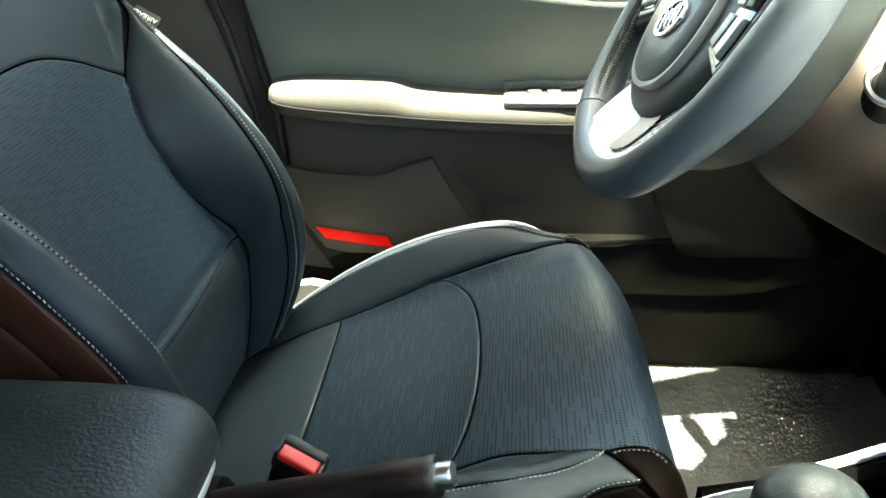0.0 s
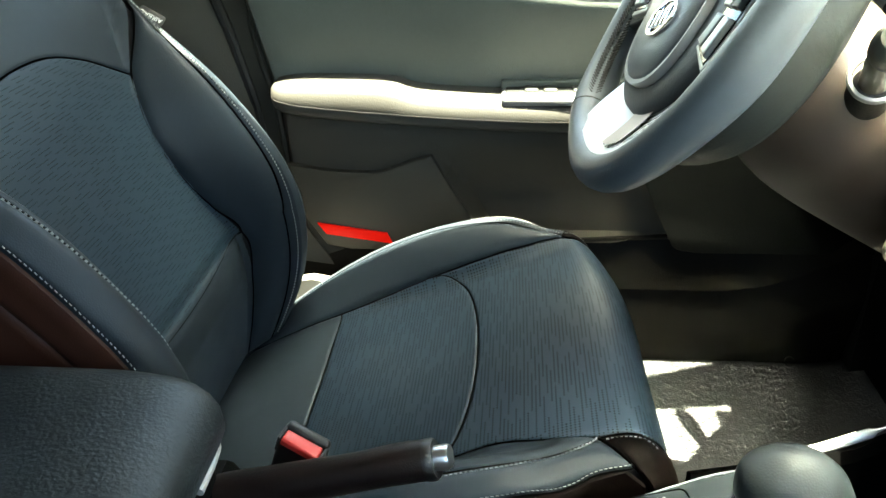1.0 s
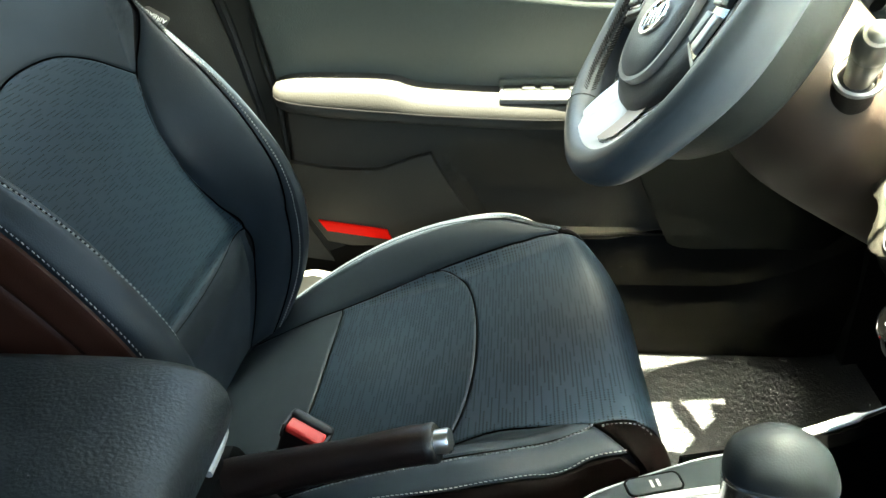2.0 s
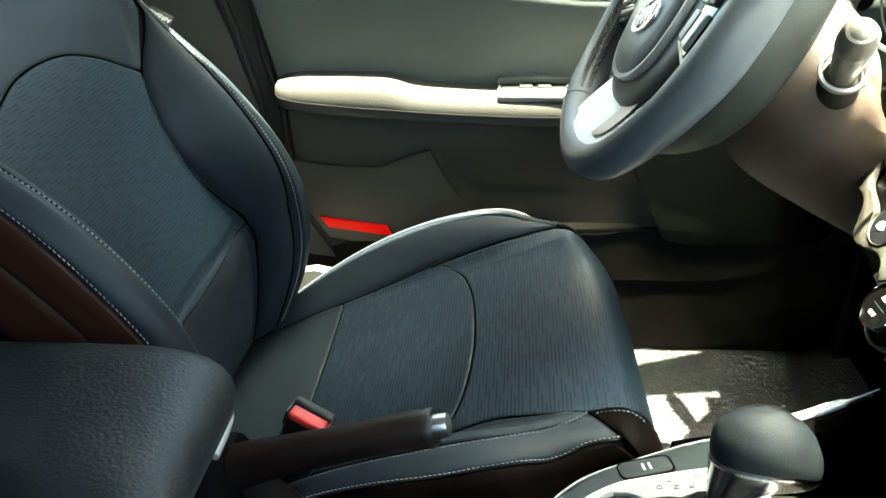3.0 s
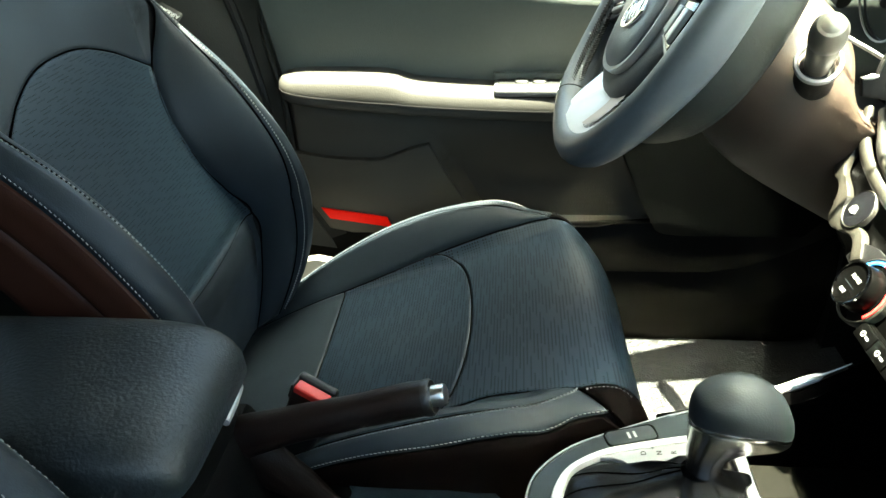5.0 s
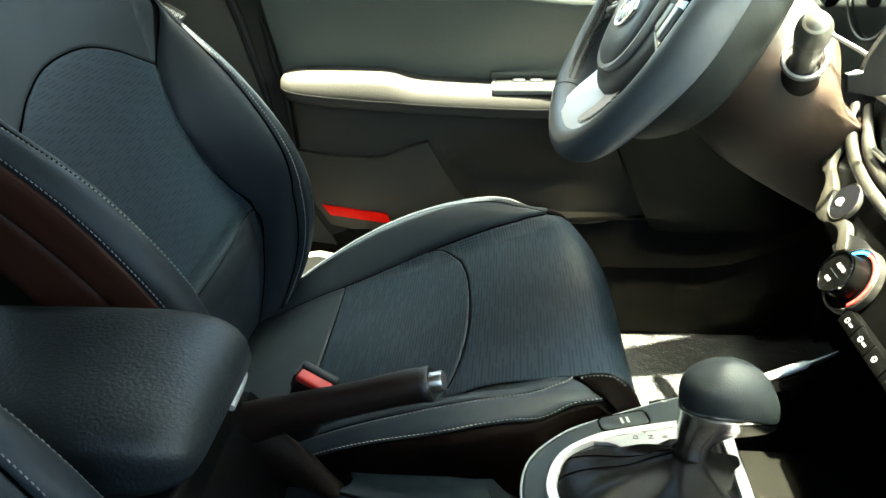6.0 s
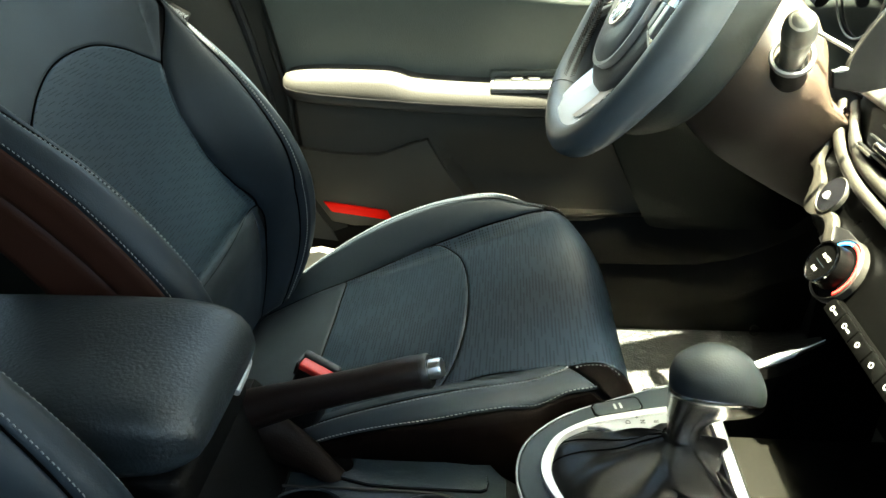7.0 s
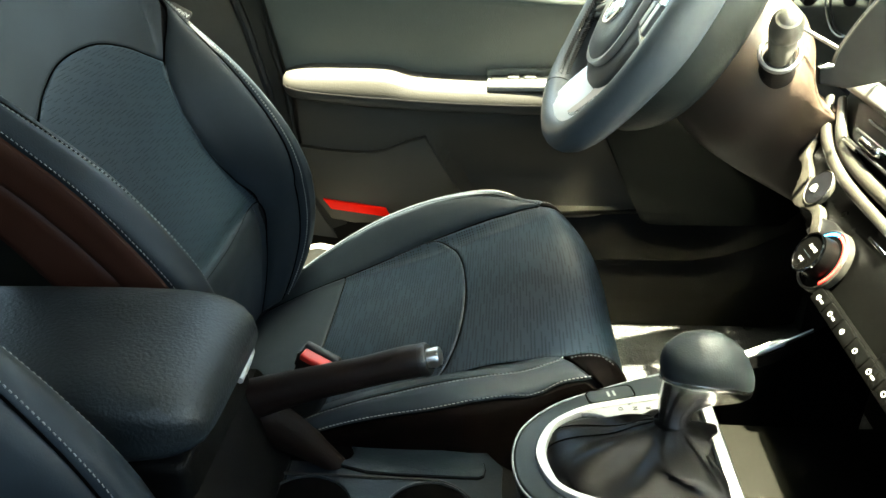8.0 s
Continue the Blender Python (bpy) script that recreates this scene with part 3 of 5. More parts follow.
        tip2 = [(diag[-1][0], diag[-1][1]), (0.232, P(0.164) + 0.02), (0.240, P(0.164) + 0.06), (0.242, end)]
        low3 = [(0.36, P(-0.34)), (0.37, P(-0.1)), (0.365, P(0.05)), (0.34, P(0.155)), (0.30, P(0.164) + 0.06), (0.29, end)]
        inner, ridge, low2, tip, diag, tip2, low3 = [[(sg * u, s) for u, s in c] for c in (inner, ridge, low2, tip, diag, tip2, low3)]
        top = part("bolster_top", seam_sheet(cush_surface, inner, ridge, 40, 9, puff=0.003, rim=0.01), LEATHER, cushion)
        mid = part("bolster_side", seam_sheet(cush_surface, ridge, low2, 40, 8, puff=0.002, rim=0.008), LEATHER, cushion)
        part("bolster_tip", seam_sheet(cush_surface, tip, tip2, 26, 9, puff=0.003, rim=0.01), SKIRT_SHADED, cushion)
        part("skirt", seam_sheet(cush_surface, low2 + tip2[1:], low3, 40, 10, puff=0.001, rim=0.008), SKIRT_SHADED, cushion)
        thin = 0.00034 if sg < 0 else 0.00028
        pts, nn = on_surface(cush_surface, [(u + sg * 0.004, s) for u, s in ridge[:-1]] + [(ridge[-1][0] + sg * 0.002, ridge[-1][1])], lift=0.0014)
        part("stitching", stitch_line(pts, nn, 0.0028, 0.0016, thin), THREAD_DARK, top)
        seam_line(cush_surface, inner, top)
        seam_line(cush_surface, ridge, top, 0.0007)
        pts, nn = on_surface(cush_surface, [(u - sg * 0.003, s) for u, s in low2], lift=0.0014)
        part("stitching", stitch_line(pts, nn, 0.0028, 0.0016, thin), THREAD, mid)
        seam_line(cush_surface, tip, mid)
        seam_line(cush_surface, diag, mid)
        seam_line(cush_surface, low2, mid, 0.0007)
        pts, nn = on_surface(cush_surface, [(u + sg * w, s) for (u, s), w in zip([(tip[0][0], tip[0][1] + 0.006)] + tip[1:4], (0.006, 0.007, 0.0075, 0.012))], lift=0.0022)
        part("stitching", stitch_line(pts, nn, 0.0026, 0.0016, thin), THREAD_DARK, mid)
    # backrest
    uu = np.linspace(-0.34, 0.34, 56)
    ss = np.linspace(-0.09, 0.66, 70)
    core = [[(lambda q: q[0] + q[1] * -0.006)(back_surface(u, s)) for u in uu] for s in ss]
    back = part("backrest", grid_mesh(core), FOAM, seat)
    inn = [(0.155, -0.06), (0.160, 0.05), (0.162, 0.118)]
    part("lumbar_panel", seam_sheet(back_surface, [(-u, s) for u, s in inn], inn, 50, 26), LEATHER, back)
    seam = [(0.162, 0.118), (0.143, 0.175), (0.131, 0.235), (0.131, 0.285), (0.145, 0.33), (0.160, 0.357)]
    insert_side = [(0.162, 0.118), (0.143, 0.175), (0.132, 0.235), (0.131, 0.285), (0.136, 0.320)]
    crown = [(-0.157, 0.357), (-0.130, 0.374), (-0.098, 0.393), (-0.05, 0.4105), (0.0, 0.415), (0.05, 0.4105), (0.098, 0.393), (0.130, 0.374), (0.157, 0.357)]
    bottom = [(-0.162, 0.118), (-0.05, 0.108), (0.05, 0.108), (0.162, 0.118)]
    nb, ns = 40, 46
    def eased(curve):
        fine = spline(curve, 400)
        return np.stack([np.interp([0.5 - 0.5 * math.cos(math.pi * k / (nb - 1)) for k in range(nb)], np.linspace(0, 1, 400), fine[:, q]) for q in (0, 1)], 1)

    bo, cr = eased(bottom), eased(crown)
    sd = spline(insert_side, ns)
    rows, uvs = [], []
    for i in range(ns):
        f = 0.5 - 0.5 * math.cos(math.pi * i / (ns - 1))
        row, uvr = [], []
        for j in range(nb):
            g = 0.5 - 0.5 * math.cos(math.pi * j / (nb - 1))
            straight = bo[j] * (1 - f) + cr[j] * f
            s = straight[1]
            half = np.interp(s, [q[1] for q in seam], [q[0] for q in seam])
            u = straight[0] * f ** 3 + (-1 + 2 * g) * half * (1 - f ** 3)
            u = max(-half, min(half, u)) if f < 1 else u
            k = min(1, min(g, 1 - g) * 0.28 / 0.003, min(f, 1 - f) * 0.28 / 0.003)
            k = 1 - (1 - max(0, k)) ** 2.4
            p, nrm = back_surface(u, s)
            row.append(p + nrm * (0.0005 * k - 0.0018 * (1 - k)))
            uvr.append((u, s))
        rows.append(row)
        uvs.append(uvr)
    part("perforated_insert", grid_mesh(rows, uv=uvs), PERF_BACK, back)
    seam_line(back_surface, crown, back)
    seam_line(back_surface, bottom, back)
    # shoulder panel above the insert
    top_edge = [(-0.20, 0.62), (-0.1, 0.635), (0.1, 0.635), (0.20, 0.62)]
    cr2, te = eased(crown), eased(top_edge)
    rows = []
    for i in range(40):
        f = 0.5 - 0.5 * math.cos(math.pi * i / 39)
        row = []
        for j in range(nb):
            g = 0.5 - 0.5 * math.cos(math.pi * j / (nb - 1))
            u, s = cr2[j] * (1 - f) + te[j] * f
            lim = np.interp(s, [0.285, 0.33, 0.357, 0.42, 0.47, 0.62], [0.131, 0.145, 0.160, 0.198, 0.217, 0.22])
            full = (-1 + 2 * g) * lim
            mixk = max(smooth01(f / 0.3), abs(-1 + 2 * g) ** 8)
            u = cr2[j][0] * (1 - mixk) + full * mixk
            u = max(-lim, min(lim, u))
            k = min(1, min(g, 1 - g) * 0.3 / 0.003, min(f, 1 - f) * 0.22 / 0.003)
            k = 1 - (1 - max(0, k)) ** 2.4
            p, nrm = back_surface(u, s)
            row.append(p + nrm * (0.0005 * k - 0.0018 * (1 - k)))
        rows.append(row)
    part("shoulder_panel", grid_mesh(rows), LEATHER, back)
    for sg in (-1, 1):
        inner = [(sg * u, s) for u, s in [(0.155, -0.06), (0.160, 0.05)] + seam + [(0.185, 0.392), (0.205, 0.425), (0.214, 0.45)]]
        ra = [(sg * (np.interp(s, WIDTH[:, 0], WIDTH[:, 1]) + w), s) for s, w in ((-0.06, -0.013), (0.0, -0.013), (0.1, -0.013), (0.2, -0.013), (0.3, -0.009), (0.37, -0.002), (0.42, 0.004))] + [(sg * 0.216, 0.45)]
        rb = [(sg * (np.interp(s, WIDTH[:, 0], WIDTH[:, 1]) + w), s) for s, w in ((-0.06, 0.029), (0.0, 0.034), (0.1, 0.036), (0.2, 0.036), (0.3, 0.034), (0.4, 0.032), (0.5, 0.026), (0.60, 0.018))]
        rc = [(sg * 0.34, s) for s in (-0.06, 0.1, 0.2, 0.3, 0.4, 0.5, 0.6)]
        face = part("bolster_front", seam_sheet(back_surface, inner, ra, 50, 14, puff=0.003, rim=0.009), LEATHER, back)
        seam_line(back_surface, inner, face)
        ra2 = [q for q in ra] + [(sg * 0.217, 0.5), (sg * 0.22, 0.60)]
        band = part("bolster_band", seam_sheet(back_surface, ra2, rb, 50, 9, puff=0.002, rim=0.008), LEATHER, back)
        rm = [(sg * w, s) for w, s in ((0.262, -0.06), (0.268, 0.1), (0.275, 0.2), (0.281, 0.3), (0.285, 0.4), (0.285, 0.5), (0.28, 0.6))]
        part("side_panel", seam_sheet(back_surface, rb, rm, 50, 8, puff=0.0015, rim=0.006), SIDE_FLARED, back)
        part("side_panel_rear", seam_sheet(back_surface, rm, rc, 50, 8, puff=0.0015, rim=0.006), SIDE_FLARED, back)
        pts, nn = on_surface(back_surface, [(u + sg * 0.0045, s) for u, s in ra2[:-1]], 220, lift=0.0018)
        part("stitching", stitch_line(pts, nn, 0.0028, 0.0020, 0.00034), THREAD, band)
        seam_line(back_surface, ra2, band)
        pts, nn = on_surface(back_surface, [(u - sg * 0.0045, s) for u, s in rb], 220, lift=0.0018)
        part("stitching", stitch_line(pts, nn, 0.0030, 0.0020, 0.00036), THREAD, band)
    part("seat_base", box((-0.30, SY - 0.20, 0.03), (0.16, SY + 0.20, 0.15), 0.02), BLACK_MATT, seat)
    for sg in (-1, 1):
        part("seat_rail", box((-0.34, SY + sg * 0.19 - 0.02, 0.0), (0.22, SY + sg * 0.19 + 0.02, 0.03), 0.004), PLASTIC_HARD, seat)
    return seat


driver_seat = make_seat()
# side trim and recliner at the outer side of the driver's seat
hinge = part("side_trim", loft([[(x, 0.595, z0), (x, 0.625, z0 + 0.01), (x, 0.625, z1 - 0.012), (x, 0.595, z1)] for x, z0, z1 in ((-0.36, 0.05, 0.15), (-0.30, 0.05, 0.185), (-0.22, 0.05, 0.185), (-0.1, 0.06, 0.17), (0.12, 0.07, 0.16))]), PLASTIC_HARD, driver_seat)
part("recliner_cover", loft([[(x, 0.588, z0), (x, 0.615, z0), (x, 0.617, z1 - 0.008), (x, 0.608, z1), (x, 0.590, z1)] for x, z0, z1 in ((-0.285, 0.12, 0.196), (-0.268, 0.12, 0.216), (-0.245, 0.12, 0.220), (-0.215, 0.12, 0.214), (-0.19, 0.12, 0.19))]), TRIM_PALE, driver_seat, "pale plastic recliner cover")
TAG = frame_of((-0.412, 0.592, 0.606), (-0.86, 0.0, 0.5), (-0.4, -0.605, -0.688))


def lettering(name, words, size, place, material, parent, thick=0.0002):
    cu = bpy.data.curves.new(name, "FONT")
    cu.body, cu.size, cu.align_x, cu.align_y, cu.extrude = words, size, "CENTER", "CENTER", thick
    tmp = bpy.data.objects.new(name, cu)
    scene.collection.objects.link(tmp)
    me = bpy.data.meshes.new_from_object(tmp.evaluated_get(bpy.context.evaluated_depsgraph_get()))
    bpy.data.objects.remove(tmp)
    bpy.data.curves.remove(cu)
    bm = bmesh.new()
    bm.from_mesh(me)
    bpy.data.meshes.remove(me)
    bm.transform(place)
    return part(name, bm, material, parent, smooth=False)


passenger_seat = copy_thing(driver_seat, pose(0.015, -SY, 0.0))
airbag = part("airbag_tag", slab(rounded_rect(0.034, 0.020, 0.004), 0.0012, TAG, 0.0004), BLACK_MATT, driver_seat, "small black fabric airbag tag sewn in the edge")
lettering("lettering", "AIRBAG", 0.0085, TAG @ pose(0, -0.002, 0.0016), PAINT, airbag)

# seat belt buckle
buckle = thing("seat_belt_buckle", (-0.12, 0.125, 0.20), "black seat belt buckle with a red release button", "buckle")
BK = frame_of((-0.125, 0.120, 0.345), (0.90, -0.24, -0.36), (0.22, 0.97, 0.0))
part("casing", box((-0.0205, -0.0115, -0.10), (0.0205, 0.0115, 0.003), 0.005, 3, BK), PLASTIC_HARD, buckle)
part("hood", box((-0.0212, 0.0020, -0.012), (0.0212, 0.0125, 0.0085), 0.004, 3, BK), PLASTIC_HARD, buckle)
part("cheek", box((-0.0215, -0.0105, -0.012), (-0.0185, 0.010, 0.0055), 0.0012, 2, BK), PLASTIC_HARD, buckle)
part("cheek", box((0.0185, -0.0105, -0.012), (0.0215, 0.010, 0.0055), 0.0012, 2, BK), PLASTIC_HARD, buckle)
part("release_button", box((-0.0180, -0.0112, -0.01), (0.0180, 0.0026, 0.0058), 0.0025, 3, BK), RED_BUTTON, buckle, "red plastic release button")

# ---- driver's door ----
door = thing("door_1", (0.0, 0.70, 0.24), "closed car door with dark moulded trim and padded armrest", "door", kind="structure")


def door_rear(z):
    return float(np.interp(z, [0.20, 0.245, 0.33, 0.45, 0.62], [-0.222, -0.252, -0.297, -0.303, -0.338]))


def belt(x):
    return float(np.interp(x, [-0.35, -0.1, 0.05, 0.15, 0.5, 0.95], [0.682, 0.658, 0.637, 0.626, 0.607, 0.61]))


def hollow(x, z):
    """Depth of the open map pocket pressed into the door's lower half."""
    front = float(np.interp(z, [0.25, 0.29, 0.345, 0.386, 0.44], [0.012, -0.012, -0.045, -0.066, -0.085]))
    return 0.034 * smooth01((x - front) / 0.014) * smooth01((0.425 - z) / 0.13) * smooth01((z - 0.235) / 0.01)


zz = np.linspace(0.215, 0.62, 70)
up_y = lambda z: float(np.interp(z, [0.215, 0.24, 0.40, 0.46, 0.52, 0.56, 0.595, 0.612, 0.62], [0.73, 0.684, 0.681, 0.690, 0.686, 0.672, 0.658, 0.664, 0.72]))
rows = [[(door_rear(z) + w, up_y(z) + 0.05 * max(0.0, 1 - w / 0.025) ** 2 + max(0.034 * smooth01((door_rear(z) + w - 0.20) / 0.09), hollow(door_rear(z) + w, z)), z + (belt(door_rear(z) + w) - 0.62) * smooth01((z - 0.50) / 0.12)) for w in [0, 0.006, 0.012, 0.02, 0.03, 0.06, 0.1] + [0.15 + 0.01 * k for k in range(56)] + [0.8, 0.9, 1.1]] for z in zz]
cut = int(np.argmax(zz > 0.452))
part("lower_trim", grid_mesh(rows[:cut + 1]), DOOR_BOUNCE_LIT, door, "hard plastic lower door trim with warm bounced light in its brown")
part("upper_trim", grid_mesh(rows[cut:]), PLASTIC_DOOR, door)
part("outer_skin", loft([[(door_rear(z) + 0.03, 0.75, z), (0.95, 0.75, z), (0.95, 0.80, z), (door_rear(z) + 0.03, 0.80, z)] for z in (0.0, 0.245, 0.4, 0.59)]), BODY_PAINT, door)
part("window_ledge", tube([(x, 0.690 + 0.045 * smooth01((x - 0.20) / 0.10), belt(x) - 0.006) for x in (-0.36, -0.2, -0.05, 0.05, 0.15, 0.2, 0.24, 0.28, 0.32, 0.5, 0.95)], 0.030, 14), RUBBER, door)
pane = part("pane", quad_strip([(-0.36, 0.722, 0.58), (0.9, 0.722, 0.58)], [(-0.42, 0.59, 1.06), (0.20, 0.63, 1.05)], (0, 0.004, 0)), GLASS, door, smooth=False)
pane.visible_shadow = False
part("door_seal", tube([(-0.322, 0.715, 0.24 + 0.0), (-0.322, 0.712, 0.33), (-0.333, 0.712, 0.45), (-0.355, 0.708, 0.56), (-0.372, 0.70, 0.63)], 0.008, 8), BLACK_MATT, door)
part("edge_seal", tube([(door_rear(z) + 0.004, 0.706 + 0.012 * smooth01((z - 0.5) / 0.1), z) for z in np.linspace(0.25, 0.60, 18)], 0.006, 8), SEAL_GREY, door)
# armrest: a thick padded ledge, broad at its rear
AR = []
for x, top, bot, reach, wide in ((-0.292, 0.487, 0.476, 0.668, 0.004), (-0.288, 0.498, 0.470, 0.648, 0.02), (-0.275, 0.503, 0.464, 0.634, 0.03), (-0.24, 0.506, 0.459, 0.628, 0.03), (-0.16, 0.505, 0.452, 0.626, 0.03), (-0.115, 0.502, 0.449, 0.626, 0.03), (-0.08, 0.492, 0.446, 0.626, 0.03), (0.0, 0.486, 0.441, 0.628, 0.03), (0.10, 0.482, 0.437, 0.630, 0.03), (0.20, 0.480, 0.438, 0.634, 0.03), (0.235, 0.479, 0.446, 0.648, 0.03), (0.25, 0.478, 0.460, 0.685, 0.02)):
    y0, r = reach, min(0.016, (top - bot) * 0.45)
    AR.append([(x, 0.70, bot - 0.004), (x, y0 + r * 0.6, bot), (x, y0 + r * 0.15, bot + r * 0.4), (x, y0, bot + r), (x, y0 + r * 0.12, top - r * 0.75), (x, y0 + r * 0.55, top - r * 0.2), (x, y0 + r * 1.3, top), (x, 0.70, top + 0.001)])
rest = part("armrest", loft([list(r) for r in spline([np.array(q).ravel() for q in AR], 50).reshape(50, 8, 3)]), ARM_PAD, door, "padded leatherette armrest with a stitched lower edge")
pts = spline([(q[0][0], q[3][1] - 0.0008, q[3][2] + 0.002) for q in AR[1:]], 200)
part("stitching", stitch_line(pts, [(0, -1, 0.1)] * 200, 0.0026, 0.0016, 0.0004, 0.0003), THREAD_ARM, rest)
# switch pack
pack = part("switch_panel", box((0.035, 0.632, 0.476), (0.235, 0.690, 0.4885), 0.004), SILVER, door, "silver trimmed window switch panel")
part("switch_bed", box((0.04, 0.646, 0.478), (0.23, 0.688, 0.4905), 0.003), SWITCH_GLARE, pack)
for x0 in (0.066, 0.092, 0.132, 0.158):
    sw = part("window_switch", box((x0, 0.653, 0.486), (x0 + 0.02, 0.676, 0.4935), 0.003), SWITCH_GLARE, pack)
    part("mark", box((x0 + 0.006, 0.660, 0.4933), (x0 + 0.013, 0.663, 0.4940), 0), RUBBER, sw, smooth=False)
part("backing_wall", box((0.034, 0.676, 0.48), (0.235, 0.69, 0.4985), 0.003), PLASTIC_DOOR, pack)
# lower moulding: map pocket with its raised edge
PK = frame_of((0, 0.6815, 0), (1, 0, 0), (0, 0, 1))
edge = [tuple(q) for q in spline([(-0.285, 0.372), (-0.22, 0.362), (-0.155, 0.360), (-0.125, 0.368), (-0.095, 0.380), (-0.068, 0.387)], 26)]
slope = [tuple(q) for q in spline([(-0.066, 0.386), (-0.045, 0.345), (-0.010, 0.287), (0.012, 0.252)], 14)]
low = [(0.0, 0.240), (-0.1, 0.230), (-0.2, 0.228), (-0.238, 0.236), (-0.268, 0.285), (-0.286, 0.335)]
part("pocket_panel", slab(edge + slope + low, 0.012, PK, 0.004, 3), DOOR_BOUNCE_LIT, door)
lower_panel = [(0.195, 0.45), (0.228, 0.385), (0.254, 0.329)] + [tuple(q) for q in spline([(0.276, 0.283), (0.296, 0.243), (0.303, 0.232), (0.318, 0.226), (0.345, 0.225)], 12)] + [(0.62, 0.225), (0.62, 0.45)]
part("lower_panel", slab(lower_panel, 0.030, PK @ pose(0, 0, -0.033), 0.004, 3), DOOR_SHADED, door)
part("pocket_lip", tube(spline([(0.0, 0.680, 0.250), (0.14, 0.680, 0.247), (0.21, 0.696, 0.242), (0.30, 0.716, 0.236)], 16), 0.004, 8), SILL_SHADED, door)
part("reflector", slab([(-0.249, 0.2755), (-0.140, 0.2595), (-0.132, 0.2415), (-0.236, 0.2565)], 0.006, PK @ pose(0, 0, 0.010), 0.0015), RED_LENS, door, "bright red reflector strip")

# ---- floor mat ----
mat_thing = thing("floor_mat", (0.42, 0.40, 0.0), "black floor mat under crinkled clear plastic film", "mat")
rows = []
for x in np.linspace(0.16, 0.62, 140):
    row = []
    for y in np.linspace(0.13, 0.694, 156):
        q = Vector((x * 50, y * 90, 0))
        h = abs(noise.noise(q)) * 0.0015 + abs(noise.noise(q * 2.3)) * 0.0013
        lift = 0.03 * max(0, (x - 0.54) / 0.1) ** 2
        row.append((x, y, 0.012 + h + lift))
    rows.append(row)
film = part("plastic_film", grid_mesh(rows), MAT_RUBBER, mat_thing)
part("rubber_mat", box((0.15, 0.12, 0.001), (0.54, 0.685, 0.009), 0.003), BLACK_MATT, mat_thing)

ring = [(0.515 + 0.008 * math.cos(w), 0.684 + 0.004 * math.sin(w), 0.022 + 0.008 * math.sin(w)) for w in np.linspace(0.4, 5.6, 18)]
part("mat_loop", tube(ring, 0.0008, 6), THREAD_ARM, mat_thing, "small pale cord loop at the mat's edge")

# ---- steering wheel ----
WA = radians(30)
WC = Vector((0.21, SY, 0.67))
WV = Vector((math.sin(WA), 0, math.cos(WA)))
WN = Vector((-math.cos(WA), 0, math.sin(WA)))
COLUMN = frame_of(WC, (0, -1, 0), WV)  # x to the driver's right, y up the wheel, z to the driver
WHEEL = COLUMN @ pose(0, 0, 0, 0, 0, 25)  # the wheel stands turned a little
wheel = thing("steering_wheel", WC, "black leather steering wheel with silver lower spoke", "steering wheel")


def wheel_rim():
    rings = []
    n = 96
    for k in range(n + 1):
        w = 2 * math.pi * k / n
        c, s = math.cos(w), math.sin(w)
        R = 0.1795 - 0.009 * smooth01((-s - 0.45) / 0.5)
        fat = 0.0168 + 0.002 * math.exp(-((abs(math.degrees(math.atan2(s, abs(c)))) - 28) / 14) ** 2)
        ring = []
        for j in range(16):
            a = 2 * math.pi * j / 16
            ring.append(WHEEL @ Vector(((R + fat * math.cos(a)) * c, (R + fat * math.cos(a)) * s, fat * 1.12 * math.sin(a))))
        rings.append(ring)
    bm = grid_mesh(rings, wrap=True)
    bmesh.ops.remove_doubles(bm, verts=bm.verts, dist=1e-6)
    return bm


# One hub plastic in three tones: lit front and shaded back are painted in.
HUB_PLASTIC = shader("hub_plastic", (0.031, 0.035, 0.037), 0.45, grain=(420, "noise"), relief=0.2, spec=0.35)
HUB_SHADED = shader("shaded_hub_plastic", (0.018, 0.021, 0.019), 0.5, grain=(420, "noise"), relief=0.2, spec=0.3)
HUB_LIT = shader("lit_hub_plastic", (0.056, 0.062, 0.066), 0.45, grain=(420, "noise"), relief=0.2, spec=0.35)
# Veiling glare over the black rim and pad is put into this grey.
RIM_HAZED = shader("hazed_rim_leather", (0.078, 0.090, 0.100), 0.40, grain=(650, "cells"), relief=0.12)
rim = part("rim", wheel_rim(), RIM_HAZED, wheel)
for a in (-147, 20, 160):
    w = radians(a)
    R = 0.1795 - 0.009 * smooth01((-math.sin(w) - 0.45) / 0.5)
    ring = [WHEEL @ Vector(((R + 0.0183 * math.cos(q)) * math.cos(w), (R + 0.0183 * math.cos(q)) * math.sin(w), 0.0204 * math.sin(q))) for q in np.linspace(0, 2 * math.pi, 24, endpoint=False)]
    part("rim_joint", tube(ring, 0.0009, 6, closed=True), BLACK_MATT, rim)
